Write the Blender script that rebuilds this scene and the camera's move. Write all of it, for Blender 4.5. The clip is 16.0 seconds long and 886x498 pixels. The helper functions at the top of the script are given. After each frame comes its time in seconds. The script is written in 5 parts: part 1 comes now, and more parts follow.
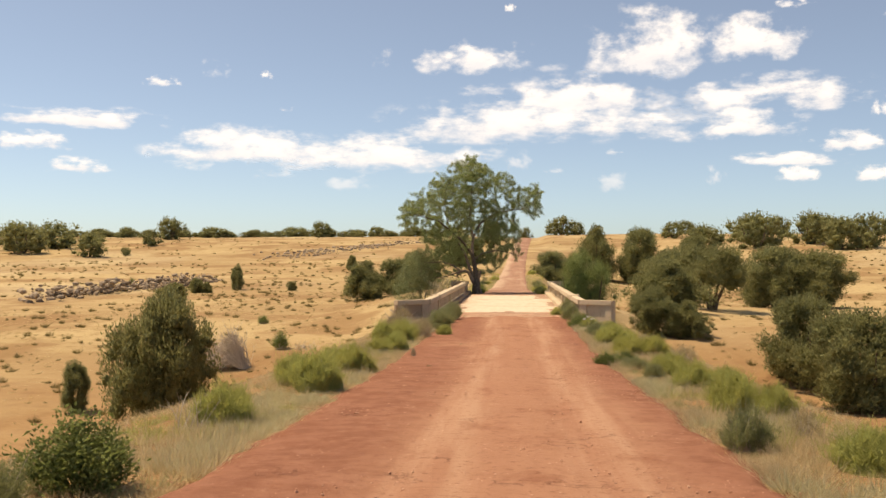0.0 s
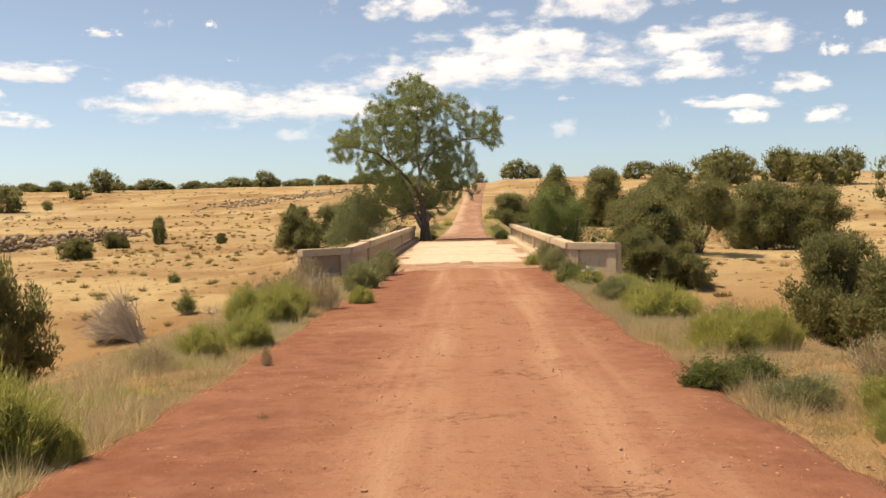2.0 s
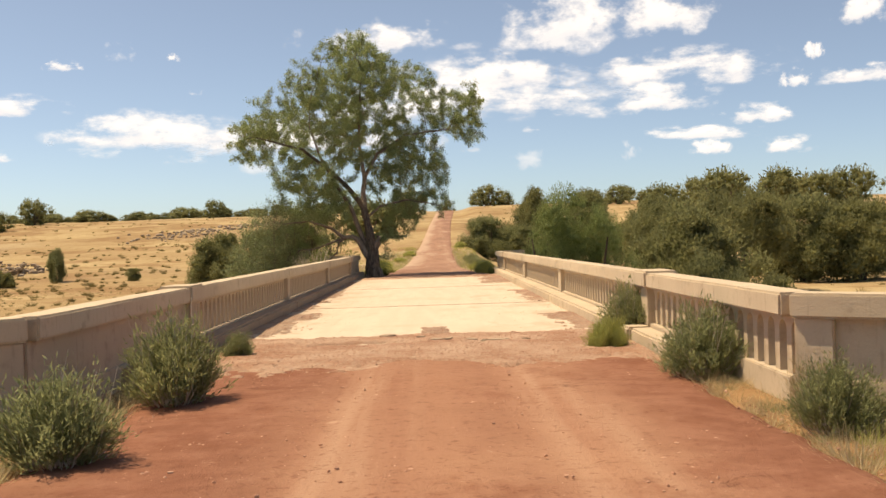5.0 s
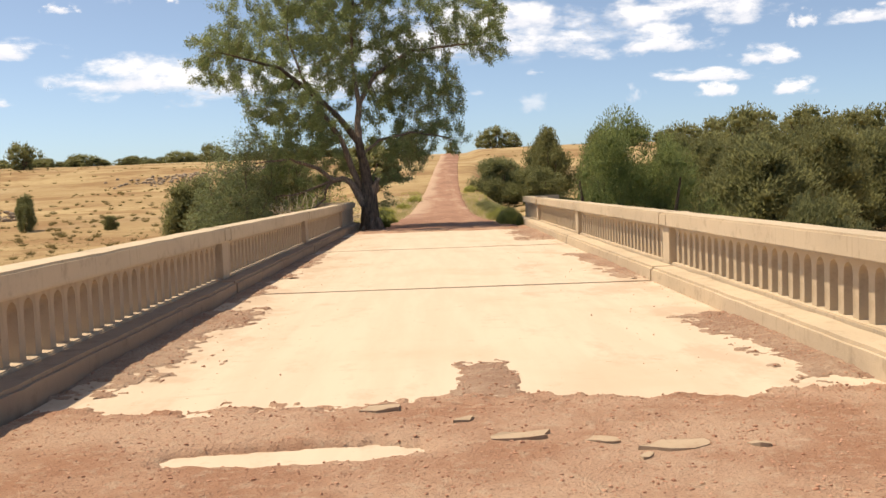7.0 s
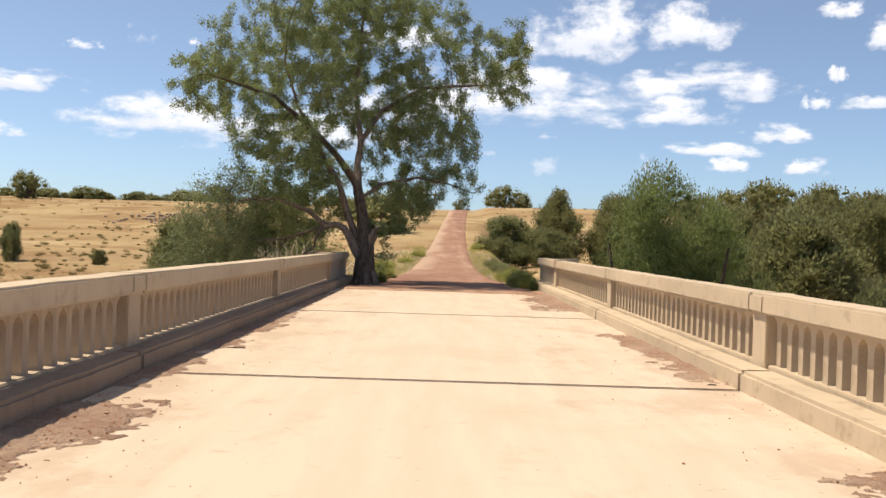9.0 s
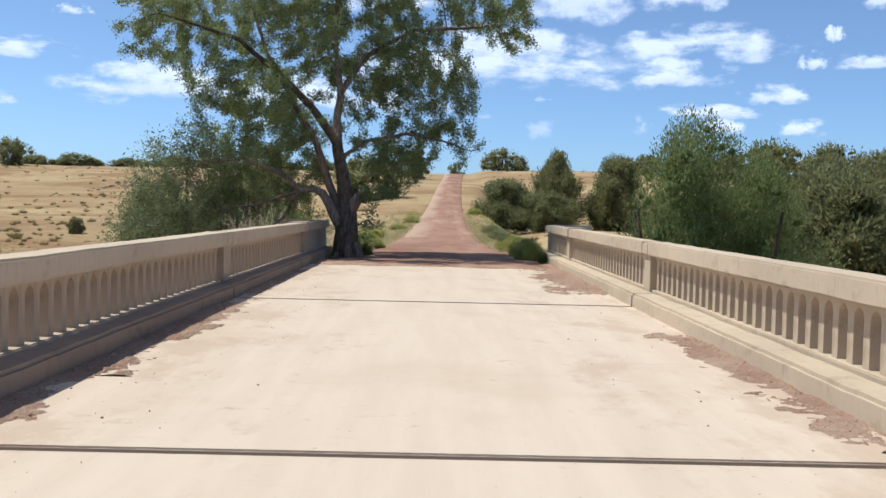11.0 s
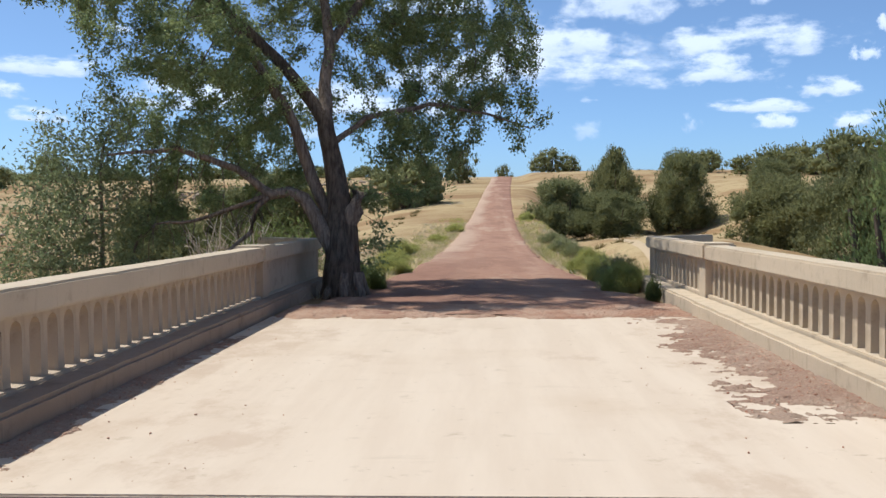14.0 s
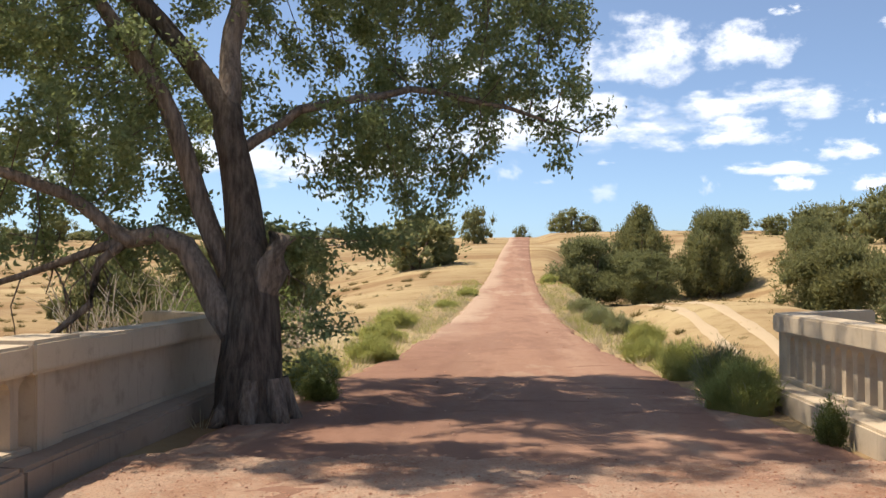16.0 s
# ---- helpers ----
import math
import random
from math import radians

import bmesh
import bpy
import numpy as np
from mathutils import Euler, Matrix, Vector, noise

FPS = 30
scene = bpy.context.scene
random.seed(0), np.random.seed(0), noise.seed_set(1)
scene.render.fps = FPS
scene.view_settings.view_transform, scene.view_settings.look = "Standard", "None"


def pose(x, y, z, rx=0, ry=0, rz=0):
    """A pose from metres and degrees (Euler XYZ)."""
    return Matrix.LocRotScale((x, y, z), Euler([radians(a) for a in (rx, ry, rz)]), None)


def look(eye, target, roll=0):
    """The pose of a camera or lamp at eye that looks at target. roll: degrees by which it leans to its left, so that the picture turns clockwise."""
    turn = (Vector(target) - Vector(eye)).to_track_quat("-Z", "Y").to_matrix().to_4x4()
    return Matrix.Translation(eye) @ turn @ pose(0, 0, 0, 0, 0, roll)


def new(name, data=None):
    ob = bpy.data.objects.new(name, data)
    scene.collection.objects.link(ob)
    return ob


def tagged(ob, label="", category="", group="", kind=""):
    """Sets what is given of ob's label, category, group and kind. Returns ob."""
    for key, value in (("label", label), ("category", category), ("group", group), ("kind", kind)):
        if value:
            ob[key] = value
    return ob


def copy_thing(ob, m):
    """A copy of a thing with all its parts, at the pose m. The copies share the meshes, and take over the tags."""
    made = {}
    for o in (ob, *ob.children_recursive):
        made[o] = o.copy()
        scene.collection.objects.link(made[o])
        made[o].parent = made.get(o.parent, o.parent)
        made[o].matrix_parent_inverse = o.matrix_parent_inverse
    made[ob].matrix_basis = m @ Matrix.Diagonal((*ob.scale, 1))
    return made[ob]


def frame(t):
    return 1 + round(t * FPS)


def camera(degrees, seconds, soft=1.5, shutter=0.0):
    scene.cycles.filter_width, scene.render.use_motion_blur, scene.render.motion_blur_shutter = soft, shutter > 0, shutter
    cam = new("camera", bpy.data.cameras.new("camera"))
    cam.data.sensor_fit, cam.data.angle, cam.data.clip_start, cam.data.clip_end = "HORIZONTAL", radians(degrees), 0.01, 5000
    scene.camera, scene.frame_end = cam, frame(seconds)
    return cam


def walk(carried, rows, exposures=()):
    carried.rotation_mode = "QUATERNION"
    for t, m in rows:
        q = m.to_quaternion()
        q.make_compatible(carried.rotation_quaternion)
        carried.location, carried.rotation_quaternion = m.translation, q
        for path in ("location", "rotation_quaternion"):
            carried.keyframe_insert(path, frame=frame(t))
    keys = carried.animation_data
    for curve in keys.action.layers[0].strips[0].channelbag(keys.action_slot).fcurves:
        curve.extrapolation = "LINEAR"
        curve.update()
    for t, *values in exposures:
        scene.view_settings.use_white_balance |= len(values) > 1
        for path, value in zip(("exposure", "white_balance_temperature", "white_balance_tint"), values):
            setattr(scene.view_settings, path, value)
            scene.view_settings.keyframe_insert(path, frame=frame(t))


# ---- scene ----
cam = camera(48.9, 16.0)
PATH = [
    (0, (-0.308, 0.306, 2.18), (-0.449, 2.301, 2.204), -0.0),
    (0.5, (-0.396, 3.656, 2.042), (-0.482, 5.654, 2.019), -1.4),
    (1, (-0.382, 7.037, 1.848), (-0.424, 9.036, 1.812), -1.5),
    (1.5, (-0.412, 10.582, 1.655), (-0.428, 12.582, 1.626), -0.9),
    (2, (-0.435, 14.286, 1.51), (-0.483, 16.283, 1.43), -1.3),
    (2.5, (-0.39, 18.198, 1.383), (-0.378, 20.197, 1.319), -1.8),
    (3, (-0.386, 22.091, 1.243), (-0.364, 24.089, 1.137), -1.9),
    (3.5, (-0.371, 25.907, 1.151), (-0.346, 27.905, 1.072), -2.5),
    (4, (-0.317, 29.651, 1.084), (-0.289, 31.651, 1.044), -2.4),
    (4.2, (-0.279, 30.982, 1.052), (-0.248, 32.981, 1.042), -2.4),
    (6.3, (-0.825, 43.422, 0.923), (-0.802, 45.421, 0.896), -0.1),
    (6.5, (-0.785, 44.256, 0.931), (-0.730, 46.255, 0.924), -0.7),
    (7, (-0.807, 45.667, 0.923), (-0.795, 47.663, 0.794), -2.0),
    (7.5, (-0.765, 47.04, 0.925), (-0.711, 49.04, 0.932), -0.4),
    (8, (-0.826, 48.06, 0.928), (-0.812, 50.06, 0.943), 1.5),
    (8.5, (-0.849, 49.021, 0.907), (-0.81, 51.02, 0.948), 2.3),
    (9, (-0.759, 50.089, 0.838), (-0.755, 52.089, 0.825), 1.8),
    (11.3, (-0.695, 55.19, 0.89), (-0.68, 57.188, 0.804), 1.3),
    (11.5, (-0.752, 55.703, 0.896), (-0.757, 57.702, 0.817), 2.2),
    (12, (-0.725, 57.129, 0.922), (-0.751, 59.126, 0.814), 1.4),
    (12.5, (-0.629, 58.744, 0.887), (-0.641, 60.742, 0.813), 0.8),
    (13, (-0.689, 60.527, 0.888), (-0.713, 62.526, 0.839), 0.9),
    (13.5, (-0.596, 62.403, 0.906), (-0.655, 64.402, 0.893), 1.8),
    (14, (-0.616, 64.485, 0.93), (-0.703, 66.482, 0.854), -0.4),
    (14.5, (-0.688, 66.629, 0.877), (-0.746, 68.625, 0.763), -1.2),
    (15, (-0.597, 68.61, 0.86), (-0.696, 70.606, 0.792), -0.7),
    (15.5, (-0.566, 70.475, 0.893), (-0.721, 72.469, 0.893), 0.7),
    (16, (-0.64, 72.458, 0.899), (-0.761, 74.453, 0.95), -0.2),
]
EXPOSURES = [(0.0, 0.47, 8400, 15), (4.0, 0.48, 8300, 14), (6.5, 0.45, 7750, 14), (8.0, 0.4, 6800, 13), (8.5, 0.26, 6700, 13), (9.0, 0.42, 6950, 13), (11.5, 0.24, 5500, 8), (14.5, 0.28, 5650, 9), (15.5, 0.56, 6100, 11), (16.0, 0.58, 6600, 12)]
walk(cam, [(t, look(eye, target, roll)) for t, eye, target, roll in PATH], EXPOSURES)

# ---- daylight ----
SUN_EL, SUN_TO = radians(63.5), Vector((-0.96, 0.28))
world = bpy.data.worlds.new("sky")
scene.world = world
world.use_nodes = True
wn = world.node_tree
sky = wn.nodes.new("ShaderNodeTexSky")
sky.sky_type, sky.sun_disc = "NISHITA", False
sky.sun_elevation, sky.sun_rotation = SUN_EL, math.atan2(SUN_TO.x, SUN_TO.y)
sky.altitude, sky.air_density, sky.dust_density, sky.ozone_density = 1800, 0.66, 4.2, 1.2
haze = wn.nodes.new("ShaderNodeMix")
haze.data_type, haze.blend_type = "RGBA", "MULTIPLY"
haze.inputs[0].default_value, haze.inputs[7].default_value = 1.0, (0.82, 0.985, 1.03, 1)
veil = wn.nodes.new("ShaderNodeMix")
veil.data_type, veil.inputs[0].default_value, veil.inputs[7].default_value = "RGBA", 0.1, (4.5, 4.3, 4.25, 1)
wn.links.new(sky.outputs[0], haze.inputs[6])
wn.links.new(haze.outputs[2], veil.inputs[6])
wn.links.new(veil.outputs[2], wn.nodes["Background"].inputs[0])
wn.nodes["Background"].inputs[1].default_value = 0.126
sun = new("sun", bpy.data.lights.new("sun", "SUN"))
sun.data.energy, sun.data.angle, sun.data.color = 4.0, radians(0.53), (1.0, 0.905, 0.745)
sun.matrix_world = look((0, 0, 60), Vector((0, 0, 60)) - Vector((SUN_TO.x * math.cos(SUN_EL), SUN_TO.y * math.cos(SUN_EL), math.sin(SUN_EL))))


# ---- materials ----
def material(name, rough=0.9, spec=0.2):
    m = bpy.data.materials.new(name)
    m.use_nodes = True
    b = m.node_tree.nodes["Principled BSDF"]
    b.inputs["Roughness"].default_value = rough
    b.inputs["Specular IOR Level"].default_value = spec
    return m, m.node_tree, b


def node(tree, kind, values=(), **props):
    n = tree.nodes.new("ShaderNode" + kind)
    for k, v in props.items():
        setattr(n, k, v)
    for k, v in dict(values).items():
        if isinstance(v, bpy.types.NodeSocket):
            tree.links.new(v, n.inputs[k])
        else:
            n.inputs[k].default_value = v
    return n


def coords(tree):
    return node(tree, "TexCoord").outputs["Object"]


def noisy(tree, vec, scale, detail=4.0, rough=0.55, stretch=None):
    if stretch:
        vec = node(tree, "Mapping", {"Vector": vec, "Scale": stretch}).outputs[0]
    return node(tree, "TexNoise", {"Vector": vec, "Scale": scale, "Detail": detail, "Roughness": rough}).outputs[0]


def ramp(tree, fac, lo, hi):
    return node(tree, "MapRange", {"Value": fac, "From Min": lo, "From Max": hi}, interpolation_type="SMOOTHSTEP").outputs[0]


def mixed(tree, fac, a, b, how="MIX"):
    n = tree.nodes.new("ShaderNodeMix")
    n.data_type, n.blend_type = "RGBA", how
    for sock, v in ((n.inputs[0], fac), (n.inputs[6], a), (n.inputs[7], b)):
        if isinstance(v, bpy.types.NodeSocket):
            tree.links.new(v, sock)
        elif isinstance(v, tuple):
            sock.default_value = (*v, 1)
        else:
            sock.default_value = v
    return n.outputs[2]


def maths(tree, op, a, b=0.0):
    n = node(tree, "Math", operation=op)
    for sock, v in zip(n.inputs, (a, b)):
        if isinstance(v, bpy.types.NodeSocket):
            tree.links.new(v, sock)
        else:
            sock.default_value = v
    return n.outputs[0]


def relief(tree, shader, height, strength, distance):
    b = node(tree, "Bump", {"Height": height, "Strength": strength, "Distance": distance})
    tree.links.new(b.outputs[0], shader.inputs["Normal"])


def paint(tree, shader, colour):
    tree.links.new(colour, shader.inputs["Base Color"])


def concrete(name, pale, stain, dust=0.0):
    m, t, b = material(name, 0.92, 0.15)
    v = coords(t)
    big, mid, fine = noisy(t, v, 0.5, 5), noisy(t, v, 4, 6, 0.65), noisy(t, v, 45, 4, 0.7)
    streak = noisy(t, v, 3.0, 4, 0.6, (6, 6, 0.7))
    c = mixed(t, ramp(t, big, 0.35, 0.7), pale, tuple(x * 0.86 for x in pale))
    c = mixed(t, maths(t, "MULTIPLY", ramp(t, mid, 0.52, 0.72), 0.55), c, stain)
    c = mixed(t, maths(t, "MULTIPLY", ramp(t, streak, 0.55, 0.75), 0.4), c, stain)
    c = mixed(t, maths(t, "MULTIPLY", ramp(t, fine, 0.5, 0.8), 0.25), c, tuple(x * 0.55 for x in pale))
    paint(t, b, c)
    relief(t, b, maths(t, "ADD", maths(t, "MULTIPLY", mid, 0.6), fine), 0.35, 0.012)
    return m


def deck_dust():
    m, t, b = material("dusty_deck_concrete", 0.95, 0.1)
    v = coords(t)
    big, mid, fine = noisy(t, v, 0.35, 5), noisy(t, v, 2.2, 7, 0.7), noisy(t, v, 60, 3, 0.7)
    along = noisy(t, v, 1.2, 5, 0.6, (2.2, 0.25, 1))
    c = mixed(t, ramp(t, along, 0.35, 0.65), (0.56, 0.45, 0.34), (0.60, 0.49, 0.375))
    c = mixed(t, maths(t, "MULTIPLY", ramp(t, big, 0.5, 0.7), 0.6), c, (0.50, 0.385, 0.275))
    c = mixed(t, maths(t, "MULTIPLY", ramp(t, mid, 0.60, 0.72), 0.6), c, (0.36, 0.27, 0.19))
    scrape = noisy(t, v, 5.5, 5, 0.65, (0.5, 1.8, 1))
    c = mixed(t, maths(t, "MULTIPLY", ramp(t, scrape, 0.66, 0.72), 0.6), c, (0.34, 0.25, 0.18))
    c = mixed(t, maths(t, "MULTIPLY", ramp(t, fine, 0.62, 0.8), 0.3), c, (0.30, 0.20, 0.14))
    off = maths(t, "ABSOLUTE", node(t, "SeparateXYZ", {0: v}).outputs[0])
    washed = maths(t, "MULTIPLY", ramp(t, maths(t, "ADD", noisy(t, v, 0.75, 7, 0.68, (1.3, 0.7, 1)), maths(t, "MULTIPLY", off, 0.055)), 0.60, 0.74), 0.5)
    c = mixed(t, washed, c, (0.42, 0.305, 0.215))
    smear = ramp(t, noisy(t, v, 1.1, 6, 0.7, (0.6, 2.2, 1)), 0.60, 0.70)
    c = mixed(t, maths(t, "MULTIPLY", smear, 0.35), c, (0.45, 0.355, 0.265))
    fleck = ramp(t, noisy(t, v, 13, 3, 0.6), 0.70, 0.74)
    c = mixed(t, maths(t, "MULTIPLY", fleck, 0.7), c, (0.22, 0.15, 0.10))
    paint(t, b, c)
    relief(t, b, maths(t, "ADD", mid, maths(t, "MULTIPLY", fine, 0.4)), 0.25, 0.008)
    return m


def red_dirt(name, tracks=True, faded=0.0):
    m, t, b = material(name, 0.97, 0.08)
    v = coords(t)
    big, mid, fine = noisy(t, v, 0.22, 5), noisy(t, v, 2.5, 6, 0.65), noisy(t, v, 30, 5, 0.75)
    along = noisy(t, v, 1.0, 5, 0.6, (2.5, 0.12, 1))
    c = mixed(t, ramp(t, mid, 0.3, 0.7), (0.212, 0.090, 0.055), (0.288, 0.135, 0.087))
    if tracks:
        x = node(t, "SeparateXYZ", {0: v}).outputs[0]
        wob = maths(t, "MULTIPLY", maths(t, "SUBTRACT", noisy(t, v, 0.15, 3, 0.5), 0.5), 0.9)
        x = maths(t, "ADD", maths(t, "ADD", x, 0.14), wob)
        d = maths(t, "ABSOLUTE", maths(t, "SUBTRACT", maths(t, "ABSOLUTE", x), 0.92))
        band = maths(t, "SUBTRACT", 1.0, ramp(t, d, 0.12, 0.62))
        wide = maths(t, "SUBTRACT", 1.0, ramp(t, maths(t, "ABSOLUTE", x), 0.9, 2.0))
        c = mixed(t, maths(t, "MULTIPLY", wide, maths(t, "ADD", 0.3, maths(t, "MULTIPLY", along, 0.7))), c, (0.385, 0.205, 0.128))
        c = mixed(t, maths(t, "MULTIPLY", band, maths(t, "MULTIPLY", ramp(t, along, 0.35, 0.7), 0.7)), c, (0.43, 0.265, 0.175))
    c = mixed(t, maths(t, "MULTIPLY", ramp(t, big, 0.58, 0.72), 0.45), c, (0.45, 0.26, 0.16))
    blotch = noisy(t, v, 0.9, 7, 0.72, (1.0, 0.6, 1))
    c = mixed(t, maths(t, "MULTIPLY", ramp(t, blotch, 0.52, 0.68), 0.5), c, (0.21, 0.08, 0.045))
    clod = noisy(t, v, 11, 5, 0.8)
    c = mixed(t, maths(t, "MULTIPLY", ramp(t, clod, 0.54, 0.66), 0.6), c, (0.18, 0.07, 0.042))
    wander = noisy(t, v, 0.5, 7, 0.6, (0.7, 1.2, 1))
    crack = maths(t, "SUBTRACT", 1.0, ramp(t, maths(t, "ABSOLUTE", maths(t, "SUBTRACT", wander, 0.5)), 0.0, 0.0065))
    crack = maths(t, "MULTIPLY", crack, ramp(t, noisy(t, v, 0.7, 4), 0.52, 0.62))
    c = mixed(t, maths(t, "MULTIPLY", crack, 0.55), c, (0.13, 0.055, 0.035))
    grit = noisy(t, v, 5.0, 8, 0.82)
    c = mixed(t, maths(t, "MULTIPLY", ramp(t, grit, 0.42, 0.34), 0.6), c, (0.17, 0.075, 0.048))
    c = mixed(t, maths(t, "MULTIPLY", ramp(t, grit, 0.60, 0.70), 0.45), c, (0.46, 0.30, 0.20))
    scuff = noisy(t, v, 1.6, 6, 0.7, (0.8, 1.3, 1))
    c = mixed(t, maths(t, "MULTIPLY", ramp(t, scuff, 0.66, 0.71), 0.55), c, (0.55, 0.35, 0.23))
    c = mixed(t, maths(t, "MULTIPLY", ramp(t, fine, 0.55, 0.78), 0.45), c, (0.20, 0.075, 0.045))
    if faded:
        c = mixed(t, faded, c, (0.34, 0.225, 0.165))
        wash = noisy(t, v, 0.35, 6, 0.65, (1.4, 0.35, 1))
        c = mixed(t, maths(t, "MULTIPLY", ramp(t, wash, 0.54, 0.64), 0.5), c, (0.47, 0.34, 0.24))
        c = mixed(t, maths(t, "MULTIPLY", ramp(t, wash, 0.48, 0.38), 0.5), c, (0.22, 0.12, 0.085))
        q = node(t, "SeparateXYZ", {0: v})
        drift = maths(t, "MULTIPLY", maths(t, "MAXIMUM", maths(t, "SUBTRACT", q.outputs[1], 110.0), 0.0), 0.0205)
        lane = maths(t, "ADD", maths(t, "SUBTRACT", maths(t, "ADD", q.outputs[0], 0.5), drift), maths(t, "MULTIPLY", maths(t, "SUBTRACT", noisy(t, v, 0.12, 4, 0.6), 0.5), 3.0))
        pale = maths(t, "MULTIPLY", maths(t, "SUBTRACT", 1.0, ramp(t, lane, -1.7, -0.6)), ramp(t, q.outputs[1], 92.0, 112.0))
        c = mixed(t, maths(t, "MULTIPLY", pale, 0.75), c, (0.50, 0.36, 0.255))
        rut = ramp(t, noisy(t, v, 0.9, 6, 0.7, (0.5, 1.6, 1)), 0.60, 0.66)
        c = mixed(t, maths(t, "MULTIPLY", rut, 0.6), c, (0.20, 0.105, 0.075))
    paint(t, b, c)
    relief(t, b, maths(t, "SUBTRACT", maths(t, "ADD", maths(t, "ADD", maths(t, "MULTIPLY", mid, 1.2), clod), maths(t, "MULTIPLY", fine, 0.6)), crack), 0.7, 0.03)
    return m


def gravel(name, low, high):
    m, t, b = material(name, 0.97, 0.08)
    v = coords(t)
    big, mid, fine = noisy(t, v, 1.1, 4), noisy(t, v, 9, 5, 0.7), noisy(t, v, 55, 4, 0.75)
    c = mixed(t, ramp(t, big, 0.35, 0.65), low, high)
    c = mixed(t, maths(t, "MULTIPLY", ramp(t, mid, 0.5, 0.65), 0.5), c, (0.52, 0.40, 0.29))
    c = mixed(t, maths(t, "MULTIPLY", ramp(t, fine, 0.5, 0.7), 0.7), c, (0.17, 0.10, 0.07))
    paint(t, b, c)
    relief(t, b, maths(t, "ADD", mid, fine), 0.8, 0.03)
    return m


def field_soil():
    m, t, b = material("dry_grass_and_soil", 1.0, 0.05)
    v = coords(t)
    huge, big, mid, fine = noisy(t, v, 0.018, 5), noisy(t, v, 0.09, 6, 0.6), noisy(t, v, 0.8, 6, 0.7), noisy(t, v, 9, 5, 0.75)
    band = noisy(t, v, 0.05, 5, 0.6, (0.35, 1.6, 1))
    c = mixed(t, ramp(t, band, 0.35, 0.65), (0.325, 0.225, 0.118), (0.43, 0.325, 0.175))
    c = mixed(t, maths(t, "MULTIPLY", ramp(t, big, 0.46, 0.62), 0.85), c, (0.255, 0.155, 0.078))
    c = mixed(t, maths(t, "MULTIPLY", ramp(t, huge, 0.52, 0.62), 0.4), c, (0.48, 0.40, 0.255))
    c = mixed(t, maths(t, "MULTIPLY", ramp(t, mid, 0.5, 0.68), 0.6), c, (0.22, 0.145, 0.068))
    c = mixed(t, maths(t, "MULTIPLY", ramp(t, fine, 0.5, 0.75), 0.45), c, (0.24, 0.15, 0.07))
    q = node(t, "SeparateXYZ", {0: v})
    off = maths(t, "ADD", maths(t, "ABSOLUTE", maths(t, "ADD", q.outputs[0], 0.4)), maths(t, "MULTIPLY", maths(t, "SUBTRACT", noisy(t, v, 0.3, 5), 0.5), 14.0))
    near = maths(t, "MULTIPLY", maths(t, "SUBTRACT", 1.0, ramp(t, off, 14.0, 48.0)), maths(t, "SUBTRACT", 1.0, ramp(t, q.outputs[1], 50.0, 95.0)))
    c = mixed(t, maths(t, "MULTIPLY", near, 0.82), c, mixed(t, ramp(t, mid, 0.35, 0.65), (0.215, 0.11, 0.052), (0.30, 0.175, 0.085)))
    paint(t, b, c)
    relief(t, b, maths(t, "ADD", maths(t, "MULTIPLY", mid, 2.0), maths(t, "MULTIPLY", fine, 0.6)), 0.6, 0.08)
    return m


def foliage(name, dark, light, rough=0.75, through_light=0.25):
    m, t, b = material(name, rough, 0.3)
    r = node(t, "NewGeometry").outputs["Random Per Island"]
    n = noisy(t, coords(t), 1.1, 3)
    c = mixed(t, maths(t, "ADD", maths(t, "MULTIPLY", r, 0.65), maths(t, "MULTIPLY", n, 0.35)), dark, light)
    o = node(t, "ObjectInfo").outputs["Random"]
    c = mixed(t, maths(t, "MULTIPLY", o, 0.35), c, tuple(x * f for x, f in zip(dark, (1.5, 1.25, 1.0))))
    paint(t, b, c)
    relief(t, b, noisy(t, coords(t), 14, 4, 0.8), 1.0, 0.08)
    tr = node(t, "BsdfTranslucent", {"Color": c})
    mx = node(t, "MixShader", {0: through_light})
    t.links.new(b.outputs[0], mx.inputs[1])
    t.links.new(tr.outputs[0], mx.inputs[2])
    t.links.new(mx.outputs[0], t.nodes["Material Output"].inputs[0])
    return m


def bark(name, dark, light):
    m, t, b = material(name, 0.95, 0.1)
    v = coords(t)
    ridge = noisy(t, v, 9, 6, 0.7, (2.2, 2.2, 0.35))
    paint(t, b, mixed(t, ramp(t, ridge, 0.3, 0.7), dark, light))
    relief(t, b, ridge, 0.9, 0.05)
    return m


def plain_rough(name, a, c, scale=6.0):
    m, t, b = material(name, 0.95, 0.1)
    v = coords(t)
    r = node(t, "NewGeometry").outputs["Random Per Island"]
    k = maths(t, "ADD", maths(t, "MULTIPLY", r, 0.6), maths(t, "MULTIPLY", noisy(t, v, scale, 5, 0.65), 0.5))
    paint(t, b, mixed(t, k, a, c))
    relief(t, b, noisy(t, v, scale * 3, 4, 0.6), 0.5, 0.02)
    return m


